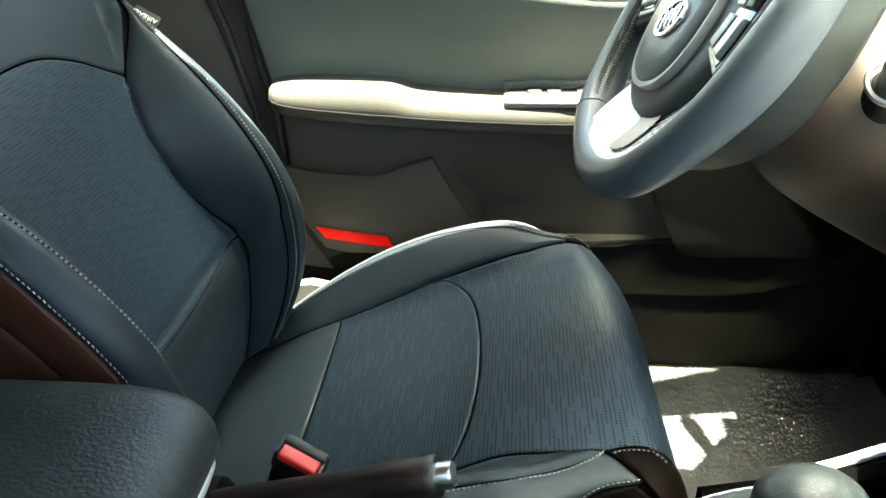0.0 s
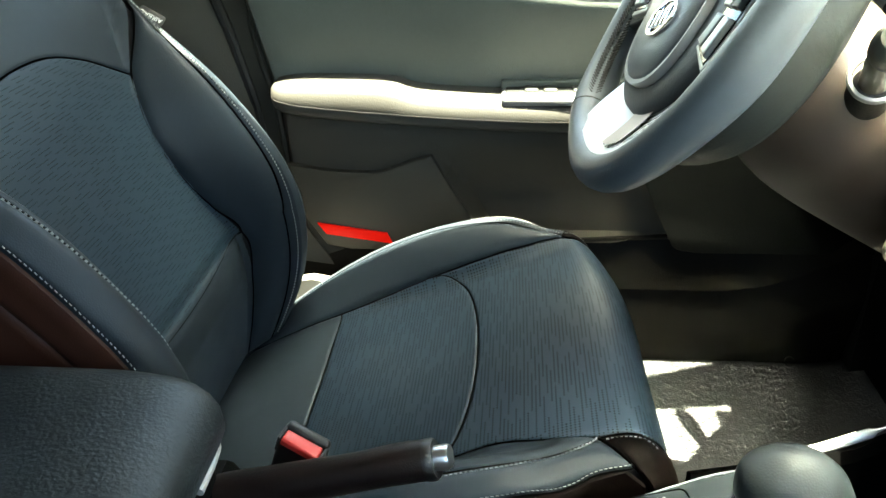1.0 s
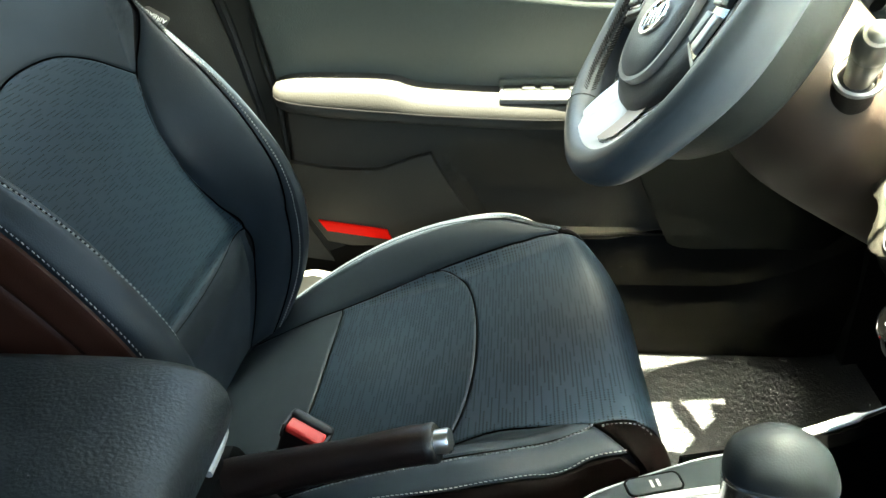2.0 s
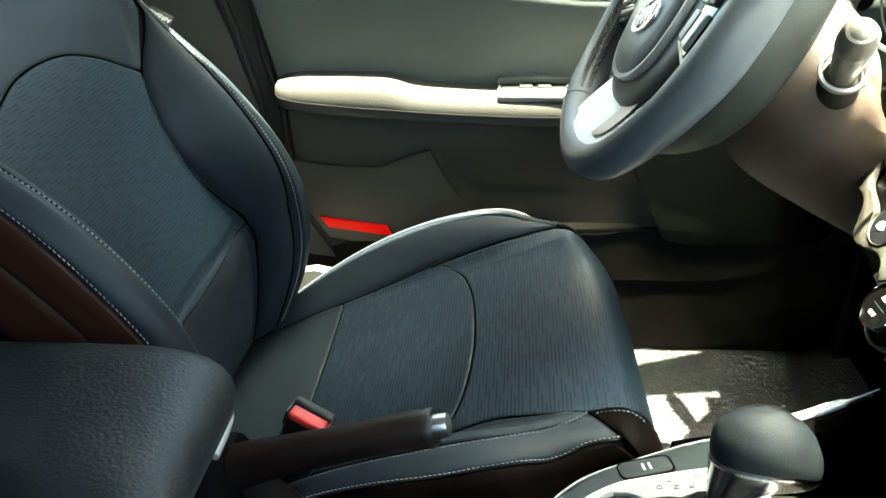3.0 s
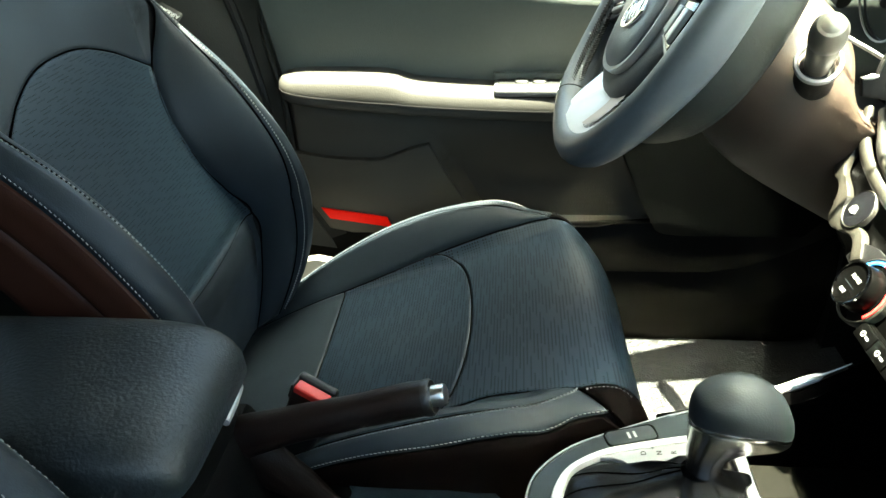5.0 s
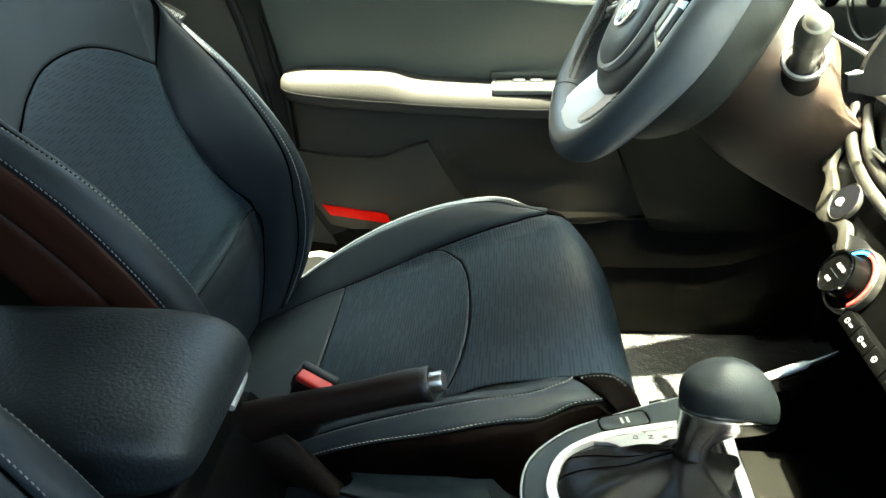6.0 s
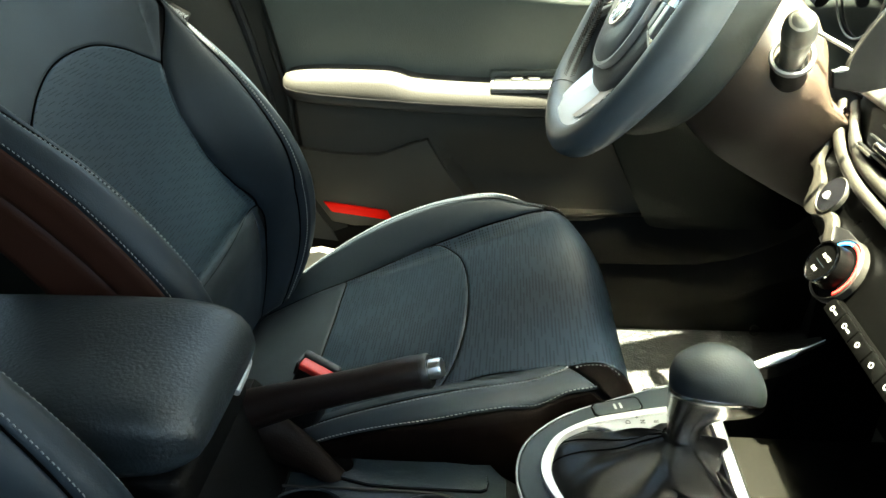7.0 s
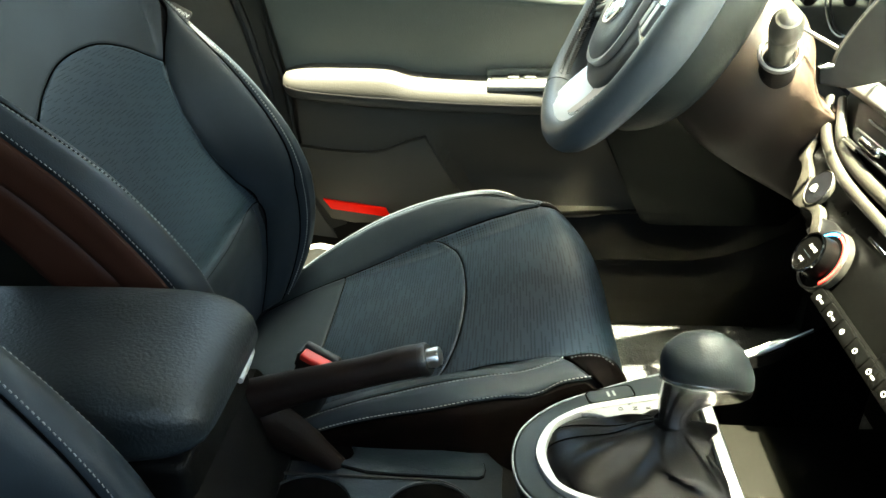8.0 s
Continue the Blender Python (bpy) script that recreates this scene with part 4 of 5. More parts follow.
for a0, a1 in ((-150, -205), (-30, 25)):
    bm = bmesh.new()
    for k in range(44):
        w = radians(a0 + (a1 - a0) * (k + 0.5) / 44)
        for dz in (-1, 1):
            q = radians(156 - 13 * dz)  # two slanted stitches side by side on the rim's inner face
            r, h = 0.1795 + 0.0176 * math.cos(q), 0.0196 * math.sin(q)
            c = Vector((r * math.cos(w), r * math.sin(w), h))
            across = Vector((-math.sin(q) * math.cos(w), -math.sin(q) * math.sin(w), math.cos(q)))
            t = (Vector((-math.sin(w), math.cos(w), 0)) + across * 0.9 * dz).normalized()
            b2 = tube([WHEEL @ (c - t * 0.0036), WHEEL @ (c + t * 0.0038)], 0.0015, 5)
            me = bpy.data.meshes.new("x")
            b2.to_mesh(me)
            b2.free()
            bm.from_mesh(me)
            bpy.data.meshes.remove(me)
    part("stitching", bm, BLACK_MATT, rim)
# hub casing, airbag pad and emblem
hub_out = [(0.112 * c * (1 + 0.10 * abs(c)), 0.112 * s * (1 if s < 0 else 0.8)) for c, s in ((math.cos(w), math.sin(w)) for w in np.linspace(0, 2 * math.pi, 48, endpoint=False))]
part("hub_casing", loft([[WHEEL @ Vector((x * f, y * f, z)) for x, y in hub_out] for f, z in ((0.55, -0.075), (0.80, -0.06), (0.95, -0.03), (1.0, -0.012), (0.96, -0.001), (0.86, 0.005))]), HUB_LIT, wheel)


def rear_outline(f):
    out = []
    for w in np.linspace(0, 2 * math.pi, 56, endpoint=False):
        c, q = math.cos(w), math.sin(w)
        out.append((f * 0.137 * math.copysign(abs(c) ** 0.77, c), f * (0.124 if q < 0 else 0.085) * math.copysign(abs(q) ** 0.77, q)))
    return out


shell = part("rear_cover", loft([[WHEEL @ Vector((x, y, z)) for x, y in rear_outline(f)] for f, z in ((0.98, -0.021), (1.06, -0.025), (1.07, -0.045), (1.045, -0.062), (0.99, -0.070), (0.70, -0.076))]), HUB_SHADED, wheel, "plastic cover behind the wheel in a shaded hub tone")
part("screw_cap", lathe([(0.0042, -0.002), (0.0042, 0.0008), (0.0030, 0.0012), (0.0006, 0.0004)], COLUMN @ pose(0.1458, -0.002, -0.0420, 0, 90, 0), 16), PLASTIC_HARD, shell)
pad_out = [((0.057 if c > 0 else 0.083) * math.copysign(abs(c) ** 0.92, c), -0.004 + 0.080 * math.copysign(abs(s) ** 0.92, s) * (1.0 if s < 0 else 0.75)) for c, s in ((math.cos(w), math.sin(w)) for w in np.linspace(0, 2 * math.pi, 48, endpoint=False))]
pad = part("airbag_pad", loft([[WHEEL @ Vector((x * f, y * f, z)) for x, y in pad_out] for f, z in ((1.0, -0.004), (1.0, 0.006), (0.985, 0.0115), (0.95, 0.0145), (0.75, 0.0185), (0.4, 0.0205), (0.1, 0.021))]), RIM_HAZED, wheel)
part("pad_trim", ring_slab([(x * 1.045, y * 1.045) for x, y in pad_out], [(x * 0.98, y * 0.98) for x, y in pad_out], 0.0085, WHEEL @ pose(0, 0, 0.004)), SILVER, wheel, "thin satin silver ring")
em = [(0.0255 * math.cos(w), 0.0165 * math.sin(w)) for w in np.linspace(0, 2 * math.pi, 40, endpoint=False)]
EM = WHEEL @ pose(0, -0.028, 0.0188)
emblem = part("emblem", slab(em, 0.003, EM, 0.001), BLACK_GLOSS, wheel, "oval chrome emblem")
part("emblem_ring", ring_slab([(x * 1.06, y * 1.08) for x, y in em], [(x * 0.93, y * 0.88) for x, y in em], 0.0042, EM), CHROME, emblem)
for x0 in (-0.0135, -0.0042, 0.0050, 0.0135):
    part("emblem_bar", box((x0 - 0.0022, -0.0085, 0.002), (x0 + 0.0022, 0.0085, 0.0042), 0.0006, 2, EM), CHROME, emblem)
part("airbag_mark", box((-0.012, -0.0015, 0), (0.012, 0.0015, 0.0006), 0, turn=WHEEL @ pose(-0.030, -0.058, 0.0160)), GREY_PANEL, pad, smooth=False)


# spokes with switch pods
def polar_plate(r0, r1, a0, a1, thick, place, bevel=0.002, n=10):
    """A plate between two radii and two angles about the wheel's centre."""
    pts = [(r1 * math.cos(radians(w)), r1 * math.sin(radians(w))) for w in np.linspace(a0, a1, n)]
    pts += [(r0 * math.cos(radians(w)), r0 * math.sin(radians(w))) for w in np.linspace(a1, a0, n)]
    return slab(pts, thick, place, bevel, 3)


for sg in (-1, 1):
    def turned(a0, a1):
        return (a0, a1) if sg > 0 else (180 - a1 - 41, 180 - a0 - 41)

    spoke = part("side_spoke", polar_plate(0.075, 0.172, *turned(-40, 12), 0.018, WHEEL @ pose(0, 0, -0.014), 0.004), HUB_PLASTIC, wheel)
    part("spoke_bezel", polar_plate(0.102, 0.146, *turned(-38, 9), 0.006, WHEEL @ pose(0, 0, 0.004), 0.002), SILVER, spoke, "satin silver switch bezel")
    part("switch_bed", polar_plate(0.106, 0.142, *turned(-36, 6), 0.003, WHEEL @ pose(0, 0, 0.008), 0.001), BLACK_GLOSS, spoke)
    for r0, r1, a0, a1, mt in ((0.118, 0.133, -34, -21, GATE_SILVER), (0.135, 0.150, -34, -21, SILVER), (0.118, 0.133, -18, -8, SILVER), (0.135, 0.150, -18, -8, GREY_PANEL), (0.118, 0.133, -6.5, 4, GREY_PANEL), (0.135, 0.150, -6.5, 4, SILVER)):
        part("spoke_switch", polar_plate(r0 - 0.010, r1 - 0.010, *turned(a0, a1), 0.006, WHEEL @ pose(0, 0, 0.0092), 0.0022, 5), mt, spoke)


# lower spoke: a broad silver web that runs out along the inside of the rim
def web_height(r):
    return -0.010 + 0.024 * smooth01((r - 0.10) / 0.075)


def web(edge_in, edge_out, lift, n=12, m=25, thick=0.010):
    """A sheet with a back between two curves of (radius, angle from straight down)."""
    ins, outs = spline(edge_in, m), spline(edge_out, m)
    top, low = [], []
    for k in range(n):
        q = k / (n - 1)
        row = []
        for i, o in zip(ins, outs):
            r, w = i * (1 - q) + o * q
            drop = 0.004 * smooth01((abs(w) - 36) / 6)
            row.append(Vector((r * math.sin(radians(w)), -r * math.cos(radians(w)), web_height(r) + lift - drop)))
        top.append([WHEEL @ v for v in row])
        low.append([WHEEL @ (v - Vector((0, 0, thick))) for v in row])
    return join(grid_mesh(top), grid_mesh(low))


lower = part("lower_spoke", web([(0.102, -66), (0.092, -28), (0.090, 0), (0.092, 28), (0.102, 66)], [(0.1715, -43), (0.1695, -20), (0.169, 0), (0.1695, 20), (0.1715, 43)], 0.0012), SPOKE_SUNLIT, wheel, "satin silver lower spoke with a dark slot")
part("spoke_slot", web([(0.095, -14), (0.094, 5), (0.100, 36)], [(0.146, -10), (0.150, 4), (0.142, 28)], 0.0012, 8, 11, 0.002), BLACK_MATT, lower)
part("slot_cover", web([(0.094, -12), (0.094, 0), (0.094, 12)], [(0.145, -9), (0.147, 0), (0.145, 9)], 0.0040, 8, 9, 0.003), SLOT_METAL, lower, "brushed metal slot cover")

# ---- steering column with stalks ----
# Warm reflection and haze on the dark column are put into this brown.
SHROUD_WARM = shader("warm_haze_plastic", (0.036, 0.0245, 0.0178), 0.5, grain=(420, "noise"), relief=0.12, spec=0.35)
column = thing("steering_column", (0.33, SY, 0.60), "dark plastic steering column cover with stalks", "steering column")
drum = [(math.cos(w), math.sin(w)) for w in np.linspace(0, 2 * math.pi, 48, endpoint=False)]
part("collar", loft([[COLUMN @ Vector((x * r, y * r * 0.98, z)) for x, y in drum] for r, z in ((0.085, -0.018), (0.098, -0.026), (0.102, -0.038), (0.101, -0.066), (0.097, -0.071))]), HUB_PLASTIC, column)
sect = []
for d, hw, up, down in ((-0.068, 0.084, 0.068, 0.074), (-0.090, 0.096, 0.071, 0.086), (-0.125, 0.107, 0.071, 0.098), (-0.147, 0.110, 0.066, 0.103), (-0.162, 0.109, 0.056, 0.105), (-0.175, 0.105, 0.034, 0.106), (-0.195, 0.098, 0.012, 0.107), (-0.23, 0.097, 0.006, 0.107), (-0.30, 0.094, 0.002, 0.106)):
    sect.append([COLUMN @ Vector((hw * math.copysign(abs(c) ** 0.8, c) * (1 - 0.24 * smooth01(abs(s))), (up if s > 0 else down) * math.copysign(abs(s) ** 0.75, s), d)) for c, s in drum])
part("shroud", loft(sect), SHROUD_WARM, column)


def stalk(root, tip, ring_at, material):
    root, tip = Vector(root), Vector(tip)
    d = tip - root
    pts = [root + d * k for k in (0.0, 0.3, 0.5, 0.62, 0.70, 0.80, 0.9, 0.97, 1.0)]
    s = part("stalk", tube(pts, [0.0090, 0.0100, 0.0112, 0.0124, 0.0132, 0.0134, 0.0128, 0.009, 0.003], 16), material, column)
    m = d.to_track_quat("Z", "Y").to_matrix().to_4x4()
    m.translation = root + d * ring_at
    return s, m


STALK_SILVER = shader("stalk_silver", (0.17, 0.165, 0.14), 0.34, metal=0.55, grain=(700, "noise"), relief=0.1)
wiper, wm = stalk((0.331, 0.262, 0.602), (0.300, 0.165, 0.684), 0.42, STALK_SILVER)
part("stalk_ring", lathe([(0.0156, 0.0), (0.0190, -0.001), (0.0200, 0.002), (0.0190, 0.0052), (0.0166, 0.0056), (0.0156, 0.003)], wm, 36, caps=False), SILVER, wiper, "satin ring round the stalk")
part("stalk_knob", lathe([(0.0128, 0.044), (0.0142, 0.046), (0.0146, 0.054), (0.0138, 0.064), (0.0105, 0.0715), (0.003, 0.0745)], wm, 24), STALK_SILVER, wiper)
part("boss", lathe([(0.020, -0.05), (0.0140, -0.006), (0.008, -0.003)], wm, 30), PLASTIC, wiper)
# Hidden far stalk, set forward so that its shadow bars the mat's sun patch.
stalk((0.418, 0.44, 0.645), (0.385, 0.56, 0.70), 0.15, PLASTIC_HARD)

# ---- dashboard ----
dash = thing("dashboard", (0.55, 0.0, 0.40), "dark moulded dashboard with centre stack", "dashboard")
prof = [(0.475, 0.44), (0.462, 0.50), (0.455, 0.56), (0.455, 0.62), (0.47, 0.66), (0.54, 0.70), (0.75, 0.70), (0.98, 0.66), (0.98, 0.44)]
part("upper_body", loft([[(x, y, z) for x, z in prof] for y in (-0.74, -0.3, 0.0, 0.2, 0.45, 0.69)]), PLASTIC, dash)
knee = [(0.50, 0.36), (0.470, 0.385), (0.462, 0.44), (0.468, 0.47), (0.60, 0.47), (0.75, 0.40), (0.70, 0.34)]
part("knee_panel", loft([[(x + 0.02 * ((y - 0.42) / 0.25) ** 2, y, z + 0.03 * ((y - 0.42) / 0.25) ** 2) for x, z in knee] for y in np.linspace(0.20, 0.685, 9)]), PLASTIC, dash)
part("cluster_hood", loft([[(0.37 + o, y, 0.675 + h), (0.40 + o, y, 0.705 + h), (0.55, y, 0.72 + h), (0.55, y, 0.69), (0.46 + o, y, 0.66 + h)] for y, o, h in ((0.27, 0.06, -0.01), (0.285, 0.03, 0.02), (0.31, 0.0, 0.05), (0.345, -0.01, 0.06), (0.44, 0.0, 0.05), (0.52, 0.06, 0.0))]), PLASTIC, dash)
part("cluster_trim", tube([(0.3440, 0.25, 0.6545), (0.3731, 0.25, 0.6394), (0.394, 0.25, 0.6275)], 0.0021, 10), SILVER, dash, "thin satin strip under the instruments")
face = part("cluster_face", box((0.44, 0.19, 0.56), (0.455, 0.56, 0.72), 0.004), BLACK_GLOSS, dash, "dark glossy instrument cluster")
part("gauge_ring", tube([(0.4375, 0.395 + 0.064 * math.cos(w), 0.678 + 0.064 * math.sin(w)) for w in np.linspace(0, 2 * math.pi, 48, endpoint=False)], 0.0012, 6, closed=True), MARK_GREY, face)
# flank of the centre screen beside the instruments, with a bright edge
WG = frame_of((0, 0.20, 0), (1, 0, 0), (0, 0, 1))
rim_line = spline([(0.359, 0.633), (0.3612, 0.6454), (0.3725, 0.6701), (0.3845, 0.6891), (0.396, 0.7076)], 16)
wing = part("screen_flank", slab([(0.3505, 0.6145), (0.3764, 0.6103), (0.4084, 0.6171), (0.47, 0.61), (0.47, 0.72)] + [tuple(q) for q in rim_line[::-1]] + [(0.3473, 0.6302)], 0.005, WG @ pose(0, 0, -0.005), 0.002, 3), RUBBER, dash, "dark flank of the centre screen")
part("flank_edge", tube([WG @ Vector((*q, 0.001)) for q in rim_line], 0.0010, 8), TRIM_SILVER, wing)
part("flank_lip", tube([(0.3480, 0.1985, 0.6305), (0.3540, 0.1985, 0.6322), (0.3590, 0.1985, 0.6325)], [0.0012, 0.0026, 0.0012], 10), SILVER, wing)
# centre stack
ST = frame_of((0.355, 0.0, 0.50), (0, -1, 0), (0.5, 0, 0.866))  # x towards the passenger, y up the panel, z to the rear
side = spline([(-0.285, 0.16), (-0.268, 0.10), (-0.258, 0.045), (-0.232, 0.018), (-0.214, 0.0), (-0.190, -0.010), (-0.165, -0.012), (-0.140, -0.014), (-0.124, -0.024), (-0.112, -0.036), (-0.090, -0.043), (-0.070, -0.0455)], 36)
outl = [tuple(q) for q in side] + [(-q[0], q[1]) for q in side[::-1]]
stack = part("centre_panel", slab(outl, 0.05, ST @ pose(0, 0, -0.054), 0.004, 3), STACK_BLACK, dash, "dark gloss centre panel")
trim_out = spline([(-0.252, 0.055), (-0.257, 0.040), (-0.254, 0.029), (-0.229, 0.022), (-0.215, 0.008), (-0.208, -0.002), (-0.194, -0.006), (-0.172, 0.0), (-0.156, 0.0), (-0.140, -0.012)], 44)
trim_in = spline([(-0.248, 0.058), (-0.247, 0.047), (-0.240, 0.036), (-0.217, 0.028), (-0.206, 0.022), (-0.197, 0.012), (-0.180, 0.010), (-0.166, 0.012), (-0.150, 0.010), (-0.131, -0.004)], 44)
part("side_trim", slab([tuple(q) for q in trim_out] + [tuple(q) for q in trim_in[::-1]], 0.007, ST @ pose(0, 0, -0.003), 0.002), TRIM_SILVER, dash, "grained silver trim beside the start button")
SB = ST @ pose(-0.178, 0.022, 0.001)
start = part("start_button", lathe([(0.0174, 0.0), (0.0174, 0.003), (0.0166, 0.0045), (0.004, 0.005)], SB, 36), BLACK_GLOSS, dash)
part("button_ring", lathe([(0.0172, 0.0), (0.0183, 0.0), (0.0183, 0.0038), (0.0178, 0.0046), (0.0172, 0.004)], SB, 36, caps=False), TRIM_SILVER, start)
part("mark", slab([(-0.0055, -0.003), (0.0, -0.004), (0.005, -0.002), (0.003, 0.0035), (-0.0015, 0.0042), (-0.005, 0.0015)], 0.0006, SB @ pose(-0.003, -0.003, 0.005), 0), MARK_GREY, start, smooth=False)
for name, pts, wide in (("vent_trim", [(-0.283, 0.088), (-0.272, 0.080), (-0.258, 0.069), (-0.226, 0.055), (-0.171, 0.044), (-0.10, 0.040), (0.05, 0.038)], [0.0050, 0.0064, 0.0066, 0.0058, 0.0048, 0.0040, 0.0040]),
                        ("vent_trim", [(-0.262, 0.094), (-0.248, 0.086), (-0.217, 0.069), (-0.186, 0.060), (-0.144, 0.056), (-0.08, 0.055), (0.05, 0.054)], [0.0045, 0.0064, 0.0074, 0.0070, 0.0060, 0.0050, 0.0050])):
    n = 40
    line = spline(pts, n)
    rad = np.interp(np.linspace(0, 1, n), np.linspace(0, 1, len(wide)), wide)
    part(name, tube([ST @ Vector((*q, 0.001)) for q in line], list(rad), 12, flat=0.75, up=tuple(ST.col[2][:3])), TRIM_SILVER, dash, "curved grained silver vent trim")
vent = part("air_vent", slab([(-0.235, 0.100), (-0.205, 0.075), (-0.17, 0.066), (0.0, 0.064), (0.0, 0.105), (-0.2, 0.108)], 0.002, ST @ pose(0, 0, -0.003), 0), RUBBER, dash)
for k in range(3):
    part("slat", box((-0.20 + 0.006 * k, 0.069 + 0.012 * k, 0.0), (0.0, 0.0715 + 0.012 * k, 0.008), 0.001, 2, ST), PLASTIC_HARD, vent)
part("slat_tip", box((-0.192, 0.0665, 0.004), (-0.168, 0.0695, 0.0095), 0.001, 2, ST), TRIM_SILVER, vent)
part("vent_tab", box((-0.172, 0.074, 0.0), (-0.135, 0.083, 0.013), 0.004, 3, ST), CHROME, vent)
shelf = part("screen_shelf", box((-0.272, 0.104, -0.03), (0.15, 0.124, 0.016), 0.006, 3, ST), SHELF_GREY, dash, "pale grey ledge below the screen")
part("shelf_knob", lathe([(0.013, 0.0), (0.013, 0.008), (0.011, 0.011), (0.003, 0.011)], ST @ pose(-0.185, 0.124, -0.008, -90), 28), CHROME, shelf)
part("glint_strip", box((-0.075, 0.0235, 0.0), (-0.045, 0.0265, 0.002), 0.0005, 1, ST), CHROME, dash)
# climate dial and keys
CK = ST @ pose(-0.097, -0.016, 0.0)
part("dial_neck", slab([(-0.150, -0.012), (-0.146, 0.006), (-0.124, 0.012), (-0.105, 0.012), (-0.100, -0.02)], 0.0025, ST, 0.001), PLASTIC_HARD, dash)
dial = part("climate_dial", lathe([(0.0270, 0.0), (0.0265, 0.003), (0.0195, 0.0045), (0.0188, 0.017), (0.0180, 0.0190), (0.003, 0.0192)], CK, 44), STACK_BLACK, dash)
part("dial_ring", lathe([(0.0265, -0.002), (0.0295, -0.002), (0.0291, 0.004), (0.0278, 0.0052), (0.0265, 0.004)], CK, 44, caps=False), TRIM_DIM, dial)
part("dial_rim", lathe([(0.0172, 0.0184), (0.0189, 0.0180), (0.0189, 0.0200), (0.0176, 0.0204)], CK, 44, caps=False), CHROME, dial)
for a0, a1, mt in ((155, 102, BLUE_MARK), (98, -35, RED_MARK)):
    o, i = outline_arc(0, 0, 0.0262, 0.0262, a0, a1, 16), outline_arc(0, 0, 0.0232, 0.0232, a0, a1, 16)
    part("colour_band", slab((o + i[::-1])[::-1], 0.0014, CK @ pose(0, 0, 0.0036), 0.0003), mt, dial, "blue band" if a0 == 155 else "red band")
lettering("lettering", "AUTO", 0.0052, CK @ pose(0.002, 0.0055, 0.0196), MARK_GREY, dial)
lettering("lettering", "OFF", 0.0050, CK @ pose(-0.001, -0.0085, 0.0196), MARK_GREY, dial)
part("dial_line", box((-0.008, -0.0018, 0.0191), (0.008, -0.0013, 0.0195), 0, turn=CK), GREY_PANEL, dial, smooth=False)
KP = ST @ pose(0.0, -0.037, -0.0035)
keys = part("key_strip", box((-0.0765, -0.0080, -0.006), (0.0800, 0.0080, 0.005), 0.002, 2, KP), STACK_BLACK, dash)
for k in range(6):
    x0 = -0.0745 + 0.0255 * k
    key = part("climate_key", box((x0, -0.0068, 0.003), (x0 + 0.0246, 0.0068, 0.0068), 0.0012, 2, KP), STACK_BLACK, keys)
    part("mark", ring_slab([(x * 0.0026 + x0 + 0.010, y * 0.0024) for x, y in drum[::4]], [(x * 0.0017 + x0 + 0.010, y * 0.0014) for x, y in drum[::4]], 0.0005, KP @ pose(0, 0, 0.0067)), MARK_GREY, key, smooth=False)
    if k in (0, 1, 4):
        part("mark", box((x0 + 0.0145, -0.0011, 0.0067), (x0 + 0.0195, 0.0007, 0.0072), 0, turn=KP), MARK_GREY, key, smooth=False)

# ---- centre console ----
console = thing("centre_console", (0.0, 0.0, 0.0), "dark moulded centre console between the front seats", "console")
GY = -0.01


def deck(x):
    return float(np.interp(x, [-0.60, -0.175, -0.150, 0.19, 0.20, 0.266, 0.268, 0.50], [0.37, 0.36, 0.262, 0.262, 0.325, 0.330, 0.300, 0.300]))


sect = []
for x in (-0.60, -0.3, -0.178, -0.172, -0.15, -0.14, -0.06, 0.0, 0.05, 0.07, 0.10, 0.15, 0.19, 0.2, 0.265, 0.269, 0.32, 0.40, 0.50):
    hw = float(np.interp(x, [-0.6, -0.15, 0.05, 0.10, 0.20, 0.268, 0.30, 0.5], [0.085, 0.104, 0.096, 0.060, 0.080, 0.092, 0.108, 0.118]))
    z = deck(x)
    sect.append([(x, GY - hw - 0.008, 0.0), (x, GY - hw, z - 0.012), (x, GY - hw + 0.010, z), (x, GY + hw - 0.010, z), (x, GY + hw, z - 0.012), (x, GY + hw + 0.008, 0.0)])
part("body", loft(sect), CONSOLE_SHADED, console)
part("deck", slab([(-0.147, -0.10), (0.050, -0.098), (0.066, -0.075), (0.068, 0.060), (0.052, 0.080), (-0.053, 0.0883), (-0.0945, 0.0998), (-0.147, 0.112)], 0.0012, pose(0, 0, 0.2618), 0.0005), DECK_PLASTIC, console, "low grey plastic console deck")
for sg in (-1, 1):
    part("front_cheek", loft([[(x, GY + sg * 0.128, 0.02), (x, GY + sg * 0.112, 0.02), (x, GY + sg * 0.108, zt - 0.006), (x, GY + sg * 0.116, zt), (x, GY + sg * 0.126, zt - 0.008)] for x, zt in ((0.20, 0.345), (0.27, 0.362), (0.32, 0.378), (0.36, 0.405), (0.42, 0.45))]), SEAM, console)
    part("cheek_strip", tube(spline([(0.255, GY + sg * 0.125, 0.350), (0.30, GY + sg * 0.127, 0.367), (0.325, GY + sg * 0.128, 0.379), (0.342, GY + sg * 0.1285, 0.388), (0.362, GY + sg * 0.129, 0.400)], 24), [0.0012] + [0.0042] * 17 + [0.0016, 0.0011, 0.0009, 0.0008, 0.0007, 0.0006], 12), STRIP, console, "polished metal strip")
    part("cheek_strip_thin", tube(spline([(0.27, GY + sg * 0.127, 0.335), (0.31, GY + sg * 0.129, 0.350), (0.335, GY + sg * 0.130, 0.362)], 20), 0.0014, 8), STRIP, console)
